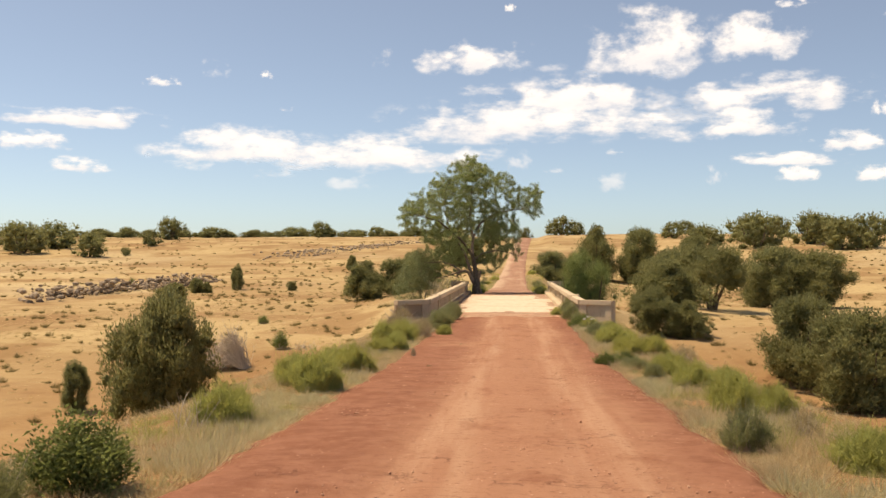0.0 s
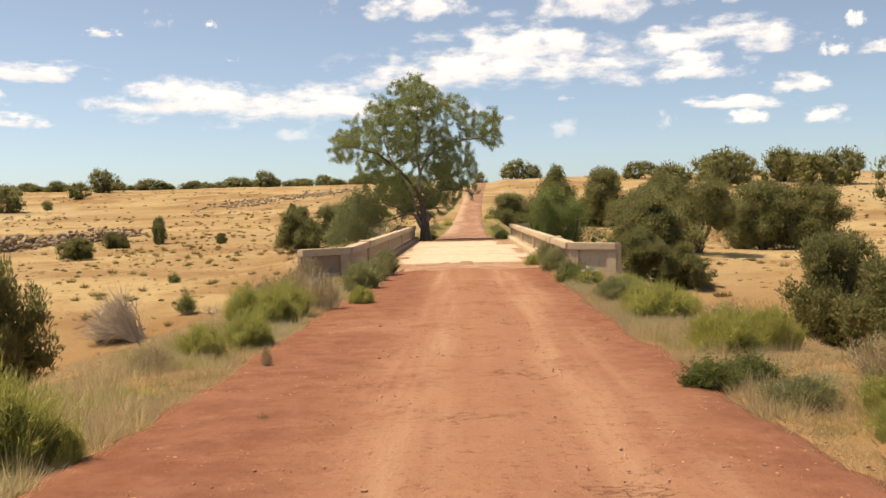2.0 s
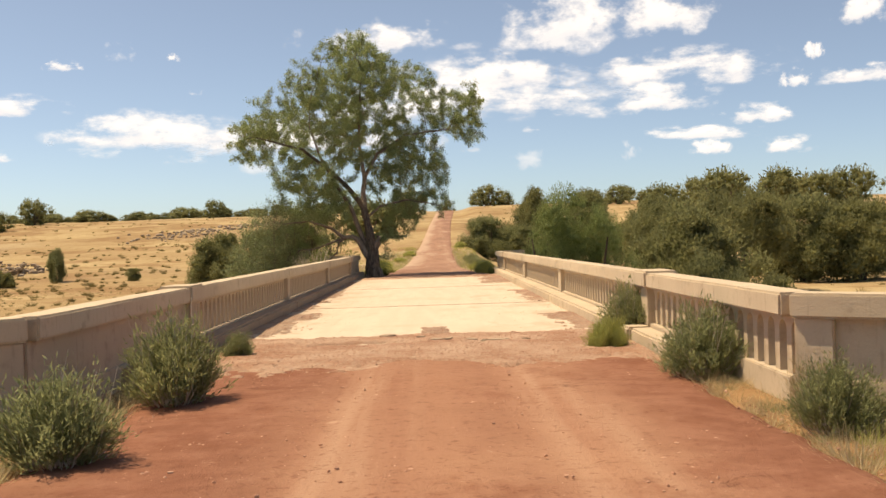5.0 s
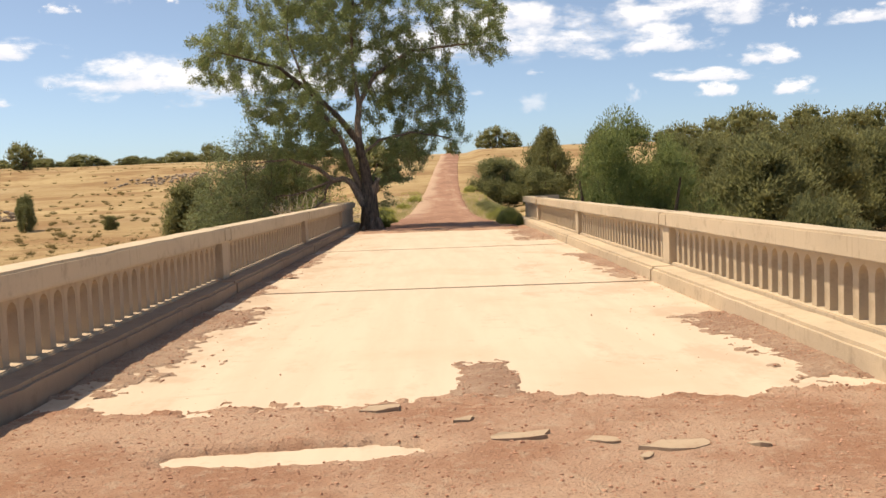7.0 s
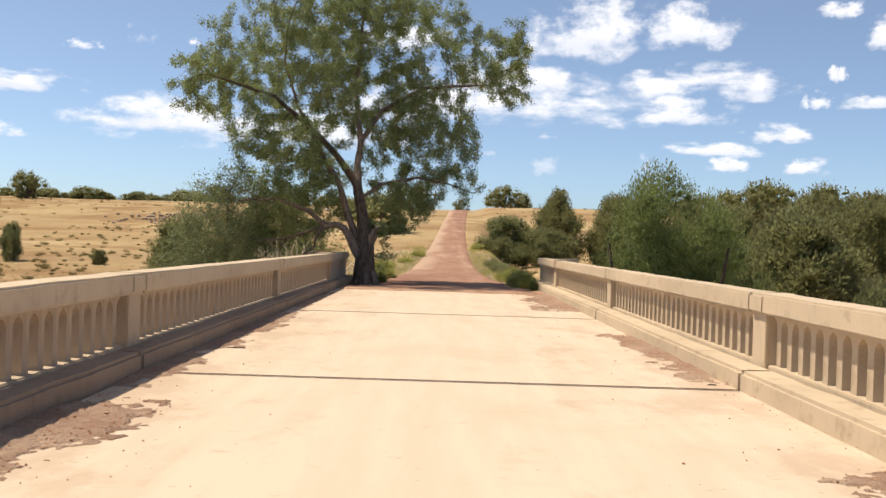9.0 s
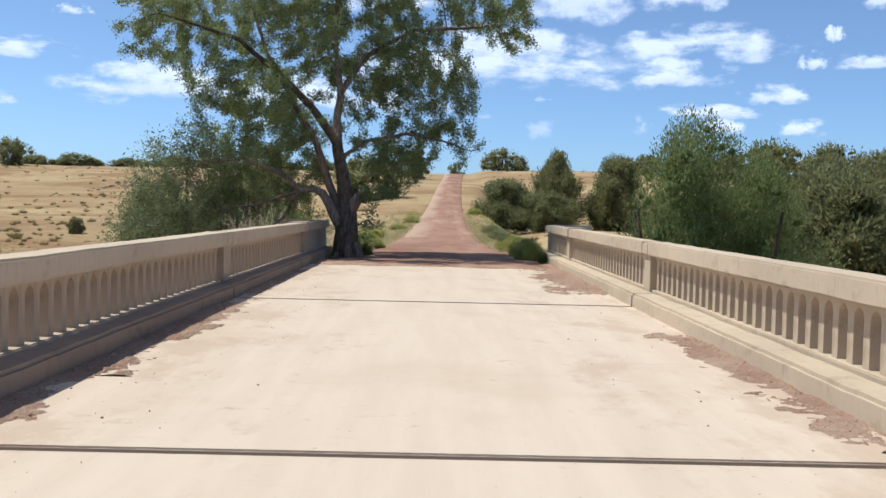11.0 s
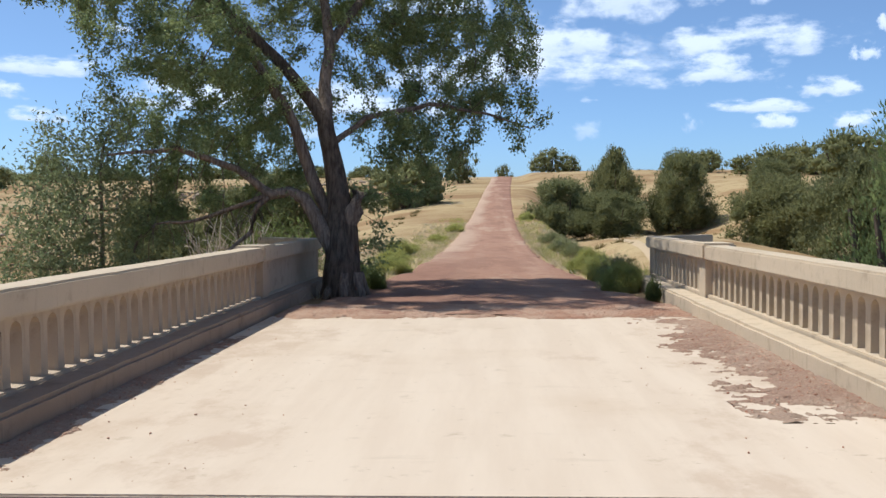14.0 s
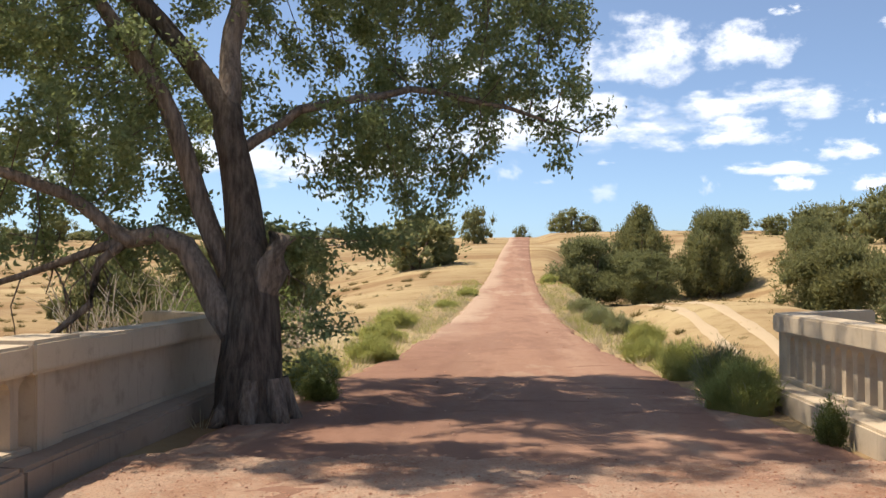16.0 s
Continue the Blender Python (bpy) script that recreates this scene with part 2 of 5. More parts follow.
def cloud_vapour(name, dense):
    """A puffed body over a flat base, with torn rims. dense: how solid it is."""
    m = bpy.data.materials.new(name)
    m.use_nodes = True
    t = m.node_tree
    t.nodes.remove(t.nodes["Principled BSDF"])
    g = node(t, "TexCoord").outputs["Generated"]
    rnd = node(t, "ObjectInfo").outputs["Random"]
    p = node(t, "SeparateXYZ", {0: coords(t)})
    x, z = p.outputs[0], p.outputs[2]
    off = node(t, "CombineXYZ", {0: maths(t, "MULTIPLY", x, 0.0085), 1: maths(t, "MULTIPLY", rnd, 60.0), 2: maths(t, "MULTIPLY", z, 0.017)}).outputs[0]
    n1 = node(t, "TexNoise", {"Vector": off, "Scale": 1.0, "Detail": 8.0, "Roughness": 0.6}).outputs[0]
    n2 = node(t, "TexNoise", {"Vector": off, "Scale": 0.42, "Detail": 2.0, "Roughness": 0.5}).outputs[0]
    q = node(t, "SeparateXYZ", {0: g})
    own = node(t, "CombineXYZ", {0: maths(t, "MULTIPLY", q.outputs[0], 4.5), 1: maths(t, "MULTIPLY", rnd, 37.0), 2: maths(t, "MULTIPLY", q.outputs[2], 2.6)}).outputs[0]
    n3 = node(t, "TexNoise", {"Vector": own, "Scale": 1.0, "Detail": 5.0, "Roughness": 0.55}).outputs[0]
    u = maths(t, "MULTIPLY", maths(t, "SUBTRACT", q.outputs[0], 0.5), 2.0)
    w = maths(t, "SUBTRACT", q.outputs[2], 0.32)
    up = maths(t, "MULTIPLY", maths(t, "MAXIMUM", w, 0.0), 1.5)
    dn = maths(t, "MULTIPLY", maths(t, "MAXIMUM", maths(t, "MULTIPLY", w, -1.0), 0.0), 3.4)
    d = maths(t, "POWER", maths(t, "ADD", maths(t, "POWER", maths(t, "ABSOLUTE", u), 2.6), maths(t, "POWER", maths(t, "ADD", up, dn), 2.2)), 0.42)
    body = maths(t, "ADD", maths(t, "SUBTRACT", 0.72, d), maths(t, "ADD", maths(t, "MULTIPLY", maths(t, "SUBTRACT", n1, 0.5), 1.7), maths(t, "MULTIPLY", maths(t, "SUBTRACT", n2, 0.5), 0.9)))
    body = maths(t, "ADD", body, maths(t, "MULTIPLY", maths(t, "SUBTRACT", n3, 0.51 if dense > 0.6 else 0.66), 2.2))
    rim = maths(t, "SUBTRACT", 1.0, ramp(t, d, 0.75, 1.05))
    alpha = maths(t, "MULTIPLY", ramp(t, body, -0.12, 0.62), rim)
    # sunlit tops and greyer undersides are painted into the emitted colour
    lit = ramp(t, maths(t, "ADD", q.outputs[2], maths(t, "MULTIPLY", maths(t, "SUBTRACT", n1, 0.5), 0.9)), 0.22, 0.55)
    shade = mixed(t, lit, (0.76, 0.83, 0.95), (0.92, 0.97, 1.05))
    em = node(t, "Emission", {0: shade, 1: 0.86})
    tr = node(t, "BsdfTransparent")
    mx = node(t, "MixShader", {0: maths(t, "MULTIPLY", alpha, dense)})
    t.links.new(tr.outputs[0], mx.inputs[1])
    t.links.new(em.outputs[0], mx.inputs[2])
    t.links.new(mx.outputs[0], t.nodes["Material Output"].inputs[0])
    return m


# Mud stains, with a darker tone that also paints in left-side shade.
MUDDY_SHADED = concrete("muddy_shaded_concrete", (0.36, 0.265, 0.19), (0.20, 0.14, 0.10))
# CONCRETE darkened: the left parapet's shade is put into its colour.
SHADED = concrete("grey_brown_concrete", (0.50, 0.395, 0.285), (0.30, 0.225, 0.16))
DIRTY_CONCRETE = concrete("dirty_concrete", (0.44, 0.335, 0.235), (0.28, 0.165, 0.105))
CONCRETE = concrete("weathered_concrete", (0.56, 0.45, 0.32), (0.33, 0.25, 0.17))
DECK = deck_dust()
ROAD = red_dirt("red_dirt_road")
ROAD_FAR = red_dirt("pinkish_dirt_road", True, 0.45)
GRIT = gravel("brown_grit", (0.345, 0.22, 0.155), (0.43, 0.305, 0.22))
RED_GRIT = gravel("red_grit", (0.38, 0.21, 0.135), (0.50, 0.335, 0.235))
SOIL = field_soil()
JUNIPER = foliage("juniper_foliage", (0.175, 0.185, 0.082), (0.345, 0.355, 0.16), 0.8, 0.52)
JUNIPER_BRIGHT = foliage("fresh_juniper_foliage", (0.165, 0.215, 0.08), (0.38, 0.45, 0.175), 0.8, 0.52)
THICKET = foliage("young_elm_leaves", (0.16, 0.195, 0.09), (0.42, 0.475, 0.235), 0.6, 0.36)
ELM = foliage("elm_leaves", (0.175, 0.23, 0.095), (0.48, 0.57, 0.26), 0.5, 0.38)
RABBIT = foliage("rabbitbrush_stems", (0.30, 0.32, 0.095), (0.57, 0.58, 0.20), 0.8, 0.55)
SAGE = foliage("grey_green_leaves", (0.22, 0.245, 0.11), (0.46, 0.48, 0.24), 0.85, 0.45)
DARKLEAF = foliage("dark_green_leaves", (0.13, 0.165, 0.05), (0.30, 0.36, 0.125), 0.7, 0.4)
SILVER = foliage("silvery_weeds", (0.42, 0.41, 0.25), (0.74, 0.71, 0.48), 0.85, 0.5)
STRAW = foliage("dry_straw", (0.48, 0.39, 0.22), (0.74, 0.64, 0.42), 0.9, 0.5)
TUFT = foliage("olive_tuft", (0.17, 0.14, 0.055), (0.31, 0.255, 0.11), 0.9, 0.35)
ELMBARK = bark("elm_bark", (0.12, 0.092, 0.07), (0.33, 0.26, 0.20))
JUNBARK = bark("juniper_bark", (0.07, 0.05, 0.035), (0.20, 0.15, 0.11))
TWIG = plain_rough("bleached_twigs", (0.40, 0.34, 0.26), (0.66, 0.58, 0.48))
ROCK = plain_rough("field_rock", (0.15, 0.11, 0.08), (0.46, 0.365, 0.265), 1.5)
STONE = plain_rough("road_stone", (0.30, 0.13, 0.08), (0.58, 0.36, 0.25), 20)
JOINT = plain_rough("joint_grit", (0.045, 0.032, 0.024), (0.12, 0.085, 0.06), 15)
DRYSTEM = plain_rough("dry_brown_stems", (0.29, 0.235, 0.12), (0.52, 0.43, 0.26))
PETAL = plain_rough("white_petals", (0.75, 0.75, 0.70), (0.85, 0.85, 0.80), 20)
VAPOUR = cloud_vapour("cloud_vapour", 0.93)
THIN_VAPOUR = cloud_vapour("thin_cloud_vapour", 0.42)
RNG = np.random.default_rng(7)


# ---- mesh helpers ----
def place_mesh(name, me, mat, parent=None, label="", smooth=False):
    me.materials.clear()
    me.materials.append(mat)
    if smooth:
        me.polygons.foreach_set("use_smooth", np.ones(len(me.polygons), bool))
    ob = new(name, me)
    if parent:
        ob.parent = parent
    return tagged(ob, label)


def part(name, bm, mat, parent=None, label="", smooth=False):
    me = bpy.data.meshes.new(name)
    bm.to_mesh(me)
    bm.free()
    return place_mesh(name, me, mat, parent, label, smooth)


def poly_mesh(name, verts, size):
    """A mesh of separate polygons with the same number of corners, from an array of corners."""
    v = np.asarray(verts, np.float32).reshape(-1, 3)
    n = len(v)
    me = bpy.data.meshes.new(name)
    me.vertices.add(n)
    me.vertices.foreach_set("co", v.ravel())
    me.loops.add(n)
    me.loops.foreach_set("vertex_index", np.arange(n, dtype=np.int32))
    me.polygons.add(n // size)
    me.polygons.foreach_set("loop_start", np.arange(0, n, size, dtype=np.int32))
    me.update(calc_edges=True)
    return me


def grid_mesh(name, xs, ys, height):
    """A sheet over the lines xs and ys; height works on arrays."""
    X, Y = np.meshgrid(xs, ys)
    return sheet(name, X, Y, height(X, Y))


def sheet(name, X, Y, Z):
    r, c = X.shape
    k = np.arange(r * c).reshape(r, c)
    quads = np.stack([k[:-1, :-1], k[:-1, 1:], k[1:, 1:], k[1:, :-1]], -1).reshape(-1, 4)
    me = bpy.data.meshes.new(name)
    me.from_pydata(np.stack([X, Y, Z], -1).reshape(-1, 3).tolist(), [], quads.tolist())
    return me


def block(bm, x0, x1, y0, y1, z0, z1, bevel=0.0):
    made = bmesh.ops.create_cube(bm, size=1.0, matrix=Matrix.Translation(((x0 + x1) / 2, (y0 + y1) / 2, (z0 + z1) / 2)) @ Matrix.Diagonal((abs(x1 - x0), abs(y1 - y0), abs(z1 - z0), 1)))
    if bevel:
        edges = {e for v in made["verts"] for e in v.link_edges}
        bmesh.ops.bevel(bm, geom=list(edges), offset=bevel, segments=2, affect="EDGES")


def empty(name, at, label, category, group=""):
    ob = new(name)
    ob.location = at
    return tagged(ob, label, category, group)


# ---- the lie of the land ----
def profile(y, ys, zs):
    """A smooth curve through a few heights."""
    ys, zs = np.asarray(ys, float), np.asarray(zs, float)
    m = np.gradient(zs, ys)
    i = np.clip(np.searchsorted(ys, y) - 1, 0, len(ys) - 2)
    h = ys[i + 1] - ys[i]
    u = np.clip((y - ys[i]) / h, 0, 1)
    return (2 * u**3 - 3 * u**2 + 1) * zs[i] + (u**3 - 2 * u**2 + u) * h * m[i] + (3 * u**2 - 2 * u**3) * zs[i + 1] + (u**3 - u**2) * h * m[i + 1]


def step(a, b, x):
    u = np.clip((x - a) / (b - a), 0, 1)
    return u * u * (3 - 2 * u)


def road_x(y):
    return profile(y, [-60, 0, 40, 80, 110, 200, 290, 340, 900], [-0.6, -0.6, -0.6, -0.65, -0.5, 1.2, 3.4, 4.5, 6.0])


def road_half(y):
    return profile(y, [-60, 40, 50, 80, 90, 120, 300, 900], [3.0, 2.95, 3.1, 3.1, 2.35, 1.95, 2.2, 2.2])


def road_z(y):
    return profile(y, [-60, 0, 10.6, 18, 26, 34, 44, 50, 80, 98, 119, 138, 181, 235, 290, 310, 400, 900], [3.2, 0.68, 0.15, -0.12, -0.35, -0.48, -0.57, -0.61, -0.61, -0.72, -0.55, 0.3, 3.1, 6.0, 8.9, 9.0, 6.0, 4.0])


def waves(x, y, s):
    return np.sin(x / s + 1.7 * np.sin(y / (1.7 * s))) * np.cos(y / (0.8 * s) + 1.3 * np.sin(x / (2.1 * s)))


def natural(x, y):
    left = profile(y, [-80, 0, 47, 60, 78, 101, 132, 155, 200, 255, 300, 345, 420, 1200], [-2.5, -5.2, -6.2, -5.5, -4.6, -3.3, -2.4, -1.4, 2.0, 6.5, 9.2, 11.2, 10.0, 2.0])
    right = profile(y, [-80, 0, 55, 73, 100, 125, 154, 187, 240, 290, 340, 420, 1200], [-2.5, -4.8, -5.3, -3.2, -3.2, -3.2, -1.1, 3.4, 7.2, 9.4, 10.4, 9.0, 2.0])
    z = left + (right - left) * step(-14, 14, x)
    wash = np.exp(-((y - 64 + 0.12 * x) / 9.0) ** 2) * 0.9
    z = z + 2.7 * np.exp(-((x - 11) / 8.5) ** 2 - ((y - 119) / 22) ** 2) * step(2, 7, x)
    z = z - 5.6 * np.exp(-((x - 21) / 13) ** 2 - ((y - 189) / 26) ** 2) * step(4, 10, x)
    return z - wash + 0.18 * waves(x, y, 9) + 0.08 * waves(y, x, 3.5) + 0.6 * waves(x, y, 60) * step(60, 200, abs(x) + abs(y - 100))


def ground_z(x, y):
    n = natural(x, y)
    d = np.abs(x - road_x(y))
    out = 13.5 + np.where(x < road_x(y), 8.0, -6.7) * step(84, 100, y)
    e = 1 - step(4.3 - np.where(x < road_x(y), 0.0, 1.2) * step(84, 100, y), out, d)
    gap = step(50.0, 51.6, y) * (1 - step(77.6, 79.2, y))
    return n + (road_z(y) - 0.03 - n) * e * (1 - gap) + 0.04 * waves(x, y, 1.3) * step(2.5, 4, d)


def spread(limit, fine, far, count):
    """Lines that lie close near zero and wide apart far out."""
    u = np.linspace(0, 1, count)
    a = fine * u * count * 0.55 + (far - fine * count * 0.55) * u**4
    return a[a <= limit * 1.0001]


xs = spread(1600, 0.28, 1600, 110)
xs = np.concatenate([-xs[:0:-1], xs]) - 0.5
ys = np.concatenate([np.linspace(-400, -32, 16), np.arange(-30, 48, 1.0), np.arange(48, 86, 0.4), np.arange(86, 150, 1.2), np.arange(151, 420, 3.0), np.geomspace(425, 3000, 24)])


def sunk_ground(X, Y):
    d = np.abs(X - road_x(Y)) / road_half(Y)
    under = (1 - step(0.88, 0.96, d)) * (1 - step(49, 50, Y) * (1 - step(79, 80, Y)))
    return ground_z(X, Y) - 0.14 * under * (1 - step(295, 300, Y))


tagged(place_mesh("ground", grid_mesh("ground", xs, ys, sunk_ground), SOIL, smooth=True), "dry tan grassland rising to low ridges", "ground", kind="structure")


def road_strip(y0, y1, mat, label):
    yy = np.concatenate([np.arange(y0, min(y1, 130), 0.3), np.arange(130, y1, 1.0), [y1]]) if y1 > 130 else np.append(np.arange(y0, y1, 0.3), y1)
    u = np.linspace(-1, 1, 41)
    U, Y = np.meshgrid(u, yy)
    ragged = np.array([[noise.noise(Vector((v * 0.5, q, 1.1))) * (0.08 if y0 < 50 else 0.12) + noise.noise(Vector((v * 2.2, q, 4.0))) * 0.07 for v in yy] for q in (3.0, 8.0)])
    edge = 1 + np.where(U < 0, ragged[0][:, None], ragged[1][:, None])
    X = road_x(Y) + U * road_half(Y) * (1 + (edge - 1) * np.abs(U) ** 4)
    off = X - road_x(Y)
    rut = -0.022 * (np.exp(-((off + 0.85) / 0.28) ** 2) + np.exp(-((off - 1.0) / 0.28) ** 2))
    Z = road_z(Y) + 0.03 * (1 - U**2) + rut + 0.010 * waves(X, Y, 0.35) + 0.012 * waves(Y, X, 0.9) - 0.12 * step(0.93, 1.0, np.abs(U))
    tagged(place_mesh("road", sheet("road", X, Y, Z), mat, smooth=True), label, "dirt road", kind="structure")


road_strip(-40, 50.5, ROAD, "rutted red dirt road leading to the bridge")
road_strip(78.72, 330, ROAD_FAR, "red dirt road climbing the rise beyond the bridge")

# ---- clouds ----
CLOUDS_BIG = [(8.3, 12.6, 6.7, 3.2), (13.7, 12.5, 5.1, 2.2), (-2.4, 12.0, 6.2, 1.7), (1.1, 8.3, 15.7, 2.1), (-15.9, 6.7, 8.7, 1.8), (-7.2, 6.4, 12.6, 1.8), (-24.5, 8.0, 8.0, 1.0), (4.3, 9.7, 8.5, 1.8), (14.2, 9.4, 10.0, 1.8), (12.4, 7.8, 7.1, 1.5)]
CLOUDS_SMALL = [(18.4, 6.6, 3.6, 0.9), (15.4, 5.7, 5.8, 0.7), (16.0, 4.9, 1.9, 0.8), (20.0, 4.8, 2.6, 0.8), (-24.8, 5.3, 3.3, 0.7), (-27.0, 6.6, 4.3, 1.0), (24.2, 11.8, 2.8, 1.6), (24.3, 8.3, 4.9, 1.0), (21.6, 13.0, 2.5, 0.8), (24.0, 11.9, 2.2, 0.8), (-20.2, 10.1, 1.7, 0.5), (-14.3, 10.7, 0.9, 0.4), (-0.1, 14.6, 0.7, 0.4), (15.6, 14.1, 2.2, 0.5), (21.5, 9.7, 1.0, 0.8), (20.6, 8.3, 1.6, 0.8)]
CLOUDS_THIN = [(5.6, 4.9, 3.2, 1.6), (-14.2, 5.2, 3.0, 0.9), (-9.8, 4.7, 5.6, 1.2), (-18.5, 5.5, 3.9, 0.7), (-17.5, 10.8, 2.7, 1.1), (-13.1, 8.8, 1.4, 0.4), (-7.6, 11.9, 1.9, 1.3), (-21.1, 6.3, 0.5, 0.6), (0.3, 6.0, 1.8, 1.1), (6.0, 6.4, 1.7, 0.4), (-1.3, 10.0, 4.3, 0.7), (2.5, 11.4, 3.8, 1.0), (2.6, 5.4, 1.6, 0.6), (11.6, 5.0, 1.5, 1.2)]


def cloud(az, el, w, h, far, mat, label):
    a, e = radians(az), radians(el)
    bm = bmesh.new()
    bmesh.ops.create_grid(bm, x_segments=16, y_segments=6, size=0.5)
    W, H = far * radians(w) * 1.36, far * radians(h) * 1.6
    for v in bm.verts:
        x, y = v.co.x, v.co.y
        v.co = Vector((x * W, 60 * (x * x + y * y) * 4, y * H))
    ob = part("cloud", bm, mat, None, label, True)
    ob.matrix_world = Matrix.Translation((far * math.sin(a) * math.cos(e), far * math.cos(a) * math.cos(e), far * math.sin(e))) @ Matrix.Rotation(-a, 4, "Z") @ Matrix.Rotation(e, 4, "X")
    tagged(ob, category="cloud", group="clouds in the sky", kind="structure")


for i, c in enumerate(CLOUDS_BIG + CLOUDS_SMALL):
    cloud(*c, 3400 + 14 * i, VAPOUR, "white fair-weather cloud with a flat base")
for i, c in enumerate(CLOUDS_THIN):
    cloud(*c, 3900 + 14 * i, THIN_VAPOUR, "thin veil of white cloud")
# ---- the bridge ----
# ---- the bridge ----
DECK_Z, MID = -0.6, -0.67
POSTS = [50.9, 60.7, 70.2, 79.7]
SPANS = [(49.3, 60.2), (60.2, 69.6), (69.6, 78.85)]
bridge = empty("bridge", (MID, 64, DECK_Z), "old concrete road bridge with balustrades over a dry wash", "bridge")


def bridge_part(name, bm, label="", mat=None):
    for v in bm.verts:
        v.co -= Vector((MID, 64, DECK_Z))
    return part(name, bm, mat or CONCRETE, bridge, label)


def roughen(bm, amount, scale):
    for v in bm.verts:
        v.co += noise.noise_vector(v.co * scale) * amount


def long_box(x0, x1, y0, y1, z0, z1, bevel, amount=0.006):
    """A cast beam along y, cut crosswise so that its faces can wander a little."""
    bm = bmesh.new()
    block(bm, x0, x1, y0, y1, z0, z1, bevel)
    n = max(2, int((y1 - y0) / 0.3))
    for i in range(1, n):
        y = y0 + (y1 - y0) * i / n
        bmesh.ops.bisect_plane(bm, geom=bm.verts[:] + bm.edges[:] + bm.faces[:], plane_co=(0, y, 0), plane_no=(0, 1, 0))
    roughen(bm, amount, 1.7)
    roughen(bm, amount * 0.6, 5.0)
    return bm


for a, b in SPANS:
    bridge_part("deck_slab", long_box(-3.80, 2.46, a + 0.06, b - 0.06, -1.0, DECK_Z, 0.012, 0.003), "dusty sunlit concrete deck slab", DECK)
    bridge_part("girder", long_box(-3.5, -3.0, a, b, -1.9, -1.0, 0.02))
    bridge_part("girder", long_box(1.7, 2.2, a, b, -1.9, -1.0, 0.02))
for y in (60.2, 69.6):
    bm = bmesh.new()
    block(bm, -3.7, 2.36, y - 0.065, y + 0.065, -0.99, DECK_Z - 0.018)
    bridge_part("joint_strip", bm, "grit-filled deck joint", JOINT)
for y in (49.6, 79.3):
    bm = bmesh.new()
    block(bm, -4.6, 3.26, y - 0.6, y + 0.6, -7.5, -1.0, 0.03)
    bridge_part("abutment", bm)
for y in (60.2, 69.6):
    bm = bmesh.new()
    block(bm, -4.2, 2.86, y - 0.4, y + 0.4, -8.0, -1.9, 0.04)
    bridge_part("pier", bm)


def baluster_profile(mat):
    """An upright that widens at its head, so that the openings end in round arches."""
    pts = [(-0.06, -0.37), (0.06, -0.37), (0.06, 0.04)]
    pts += [(0.155 - 0.095 * math.cos(radians(a)), 0.04 + 0.09 * math.sin(radians(a))) for a in (25, 50, 75, 90)]
    pts += [(0.155, 0.20), (-0.155, 0.20)]
    pts += [(-0.155 + 0.095 * math.cos(radians(a)), 0.04 + 0.09 * math.sin(radians(a))) for a in (90, 75, 50, 25)]
    pts += [(-0.06, 0.04)]
    bm = bmesh.new()
    f = bm.faces.new([bm.verts.new((-0.075, y, z)) for y, z in pts])
    ext = bmesh.ops.extrude_face_region(bm, geom=[f])
    for v in ext["geom"]:
        if isinstance(v, bmesh.types.BMVert):
            v.co.x += 0.15
    bmesh.ops.recalc_face_normals(bm, faces=bm.faces)
    me = bpy.data.meshes.new("baluster")
    bm.to_mesh(me)
    bm.free()
    me.materials.append(mat)
    return me


# left balusters have shade painted in, right ones the plain concrete
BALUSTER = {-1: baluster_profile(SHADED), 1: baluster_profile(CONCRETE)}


def balusters(side, y0, y1, turn, plinth):
    n = round((y1 - y0) / 0.31)
    x = MID + side * 3.57
    for i in range(n):
        ob = new("baluster", BALUSTER[side])
        ob.parent = plinth
        m = Matrix.Translation((x, y0 + (i + 0.5) * (y1 - y0) / n, 0))
        if turn:
            m = turn @ m
        ob.matrix_basis = Matrix.Translation((-MID, -64, -DECK_Z)) @ m @ Matrix.Diagonal((1, (y1 - y0) / n / 0.31, 1, 1))


def turned(bm, m):
    if m:
        bm.transform(m)
    return bm


def parapet_stretch(side, y0, y1, open_work, turn=None):
    """Plinth, balusters or panel, and coping along y between y0 and y1."""
    c = MID + side * 3.57
    # the parapet side away from the sun is coloured darker to deepen its shade
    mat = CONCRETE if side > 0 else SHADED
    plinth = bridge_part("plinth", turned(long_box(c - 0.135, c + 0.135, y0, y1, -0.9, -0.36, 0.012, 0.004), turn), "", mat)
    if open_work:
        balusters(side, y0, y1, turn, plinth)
    else:
        # left splayed panels: their shade is coloured in along with the mud
        bridge_part("wall_panel", turned(long_box(c - 0.10, c + 0.10, y0, y1, -0.37, 0.19, 0.01, 0.004), turn), "solid cast parapet panel", MUDDY_SHADED if turn and side < 0 else mat)
    bridge_part("coping", turned(long_box(c - (0.22 if side > 0 else 0.135), c + (0.135 if side > 0 else 0.22), y0, y1, 0.18, 0.40, 0.022, 0.005), turn), "sun-bleached concrete coping")
    if turn:
        for y in (y0 + 0.2, y1 - 0.2):
            bm = bmesh.new()
            block(bm, c - 0.165, c + 0.165, y - 0.17, y + 0.17, -0.9, 0.182, 0.012)
            bridge_part("pilaster", turned(bm, turn), "", mat)


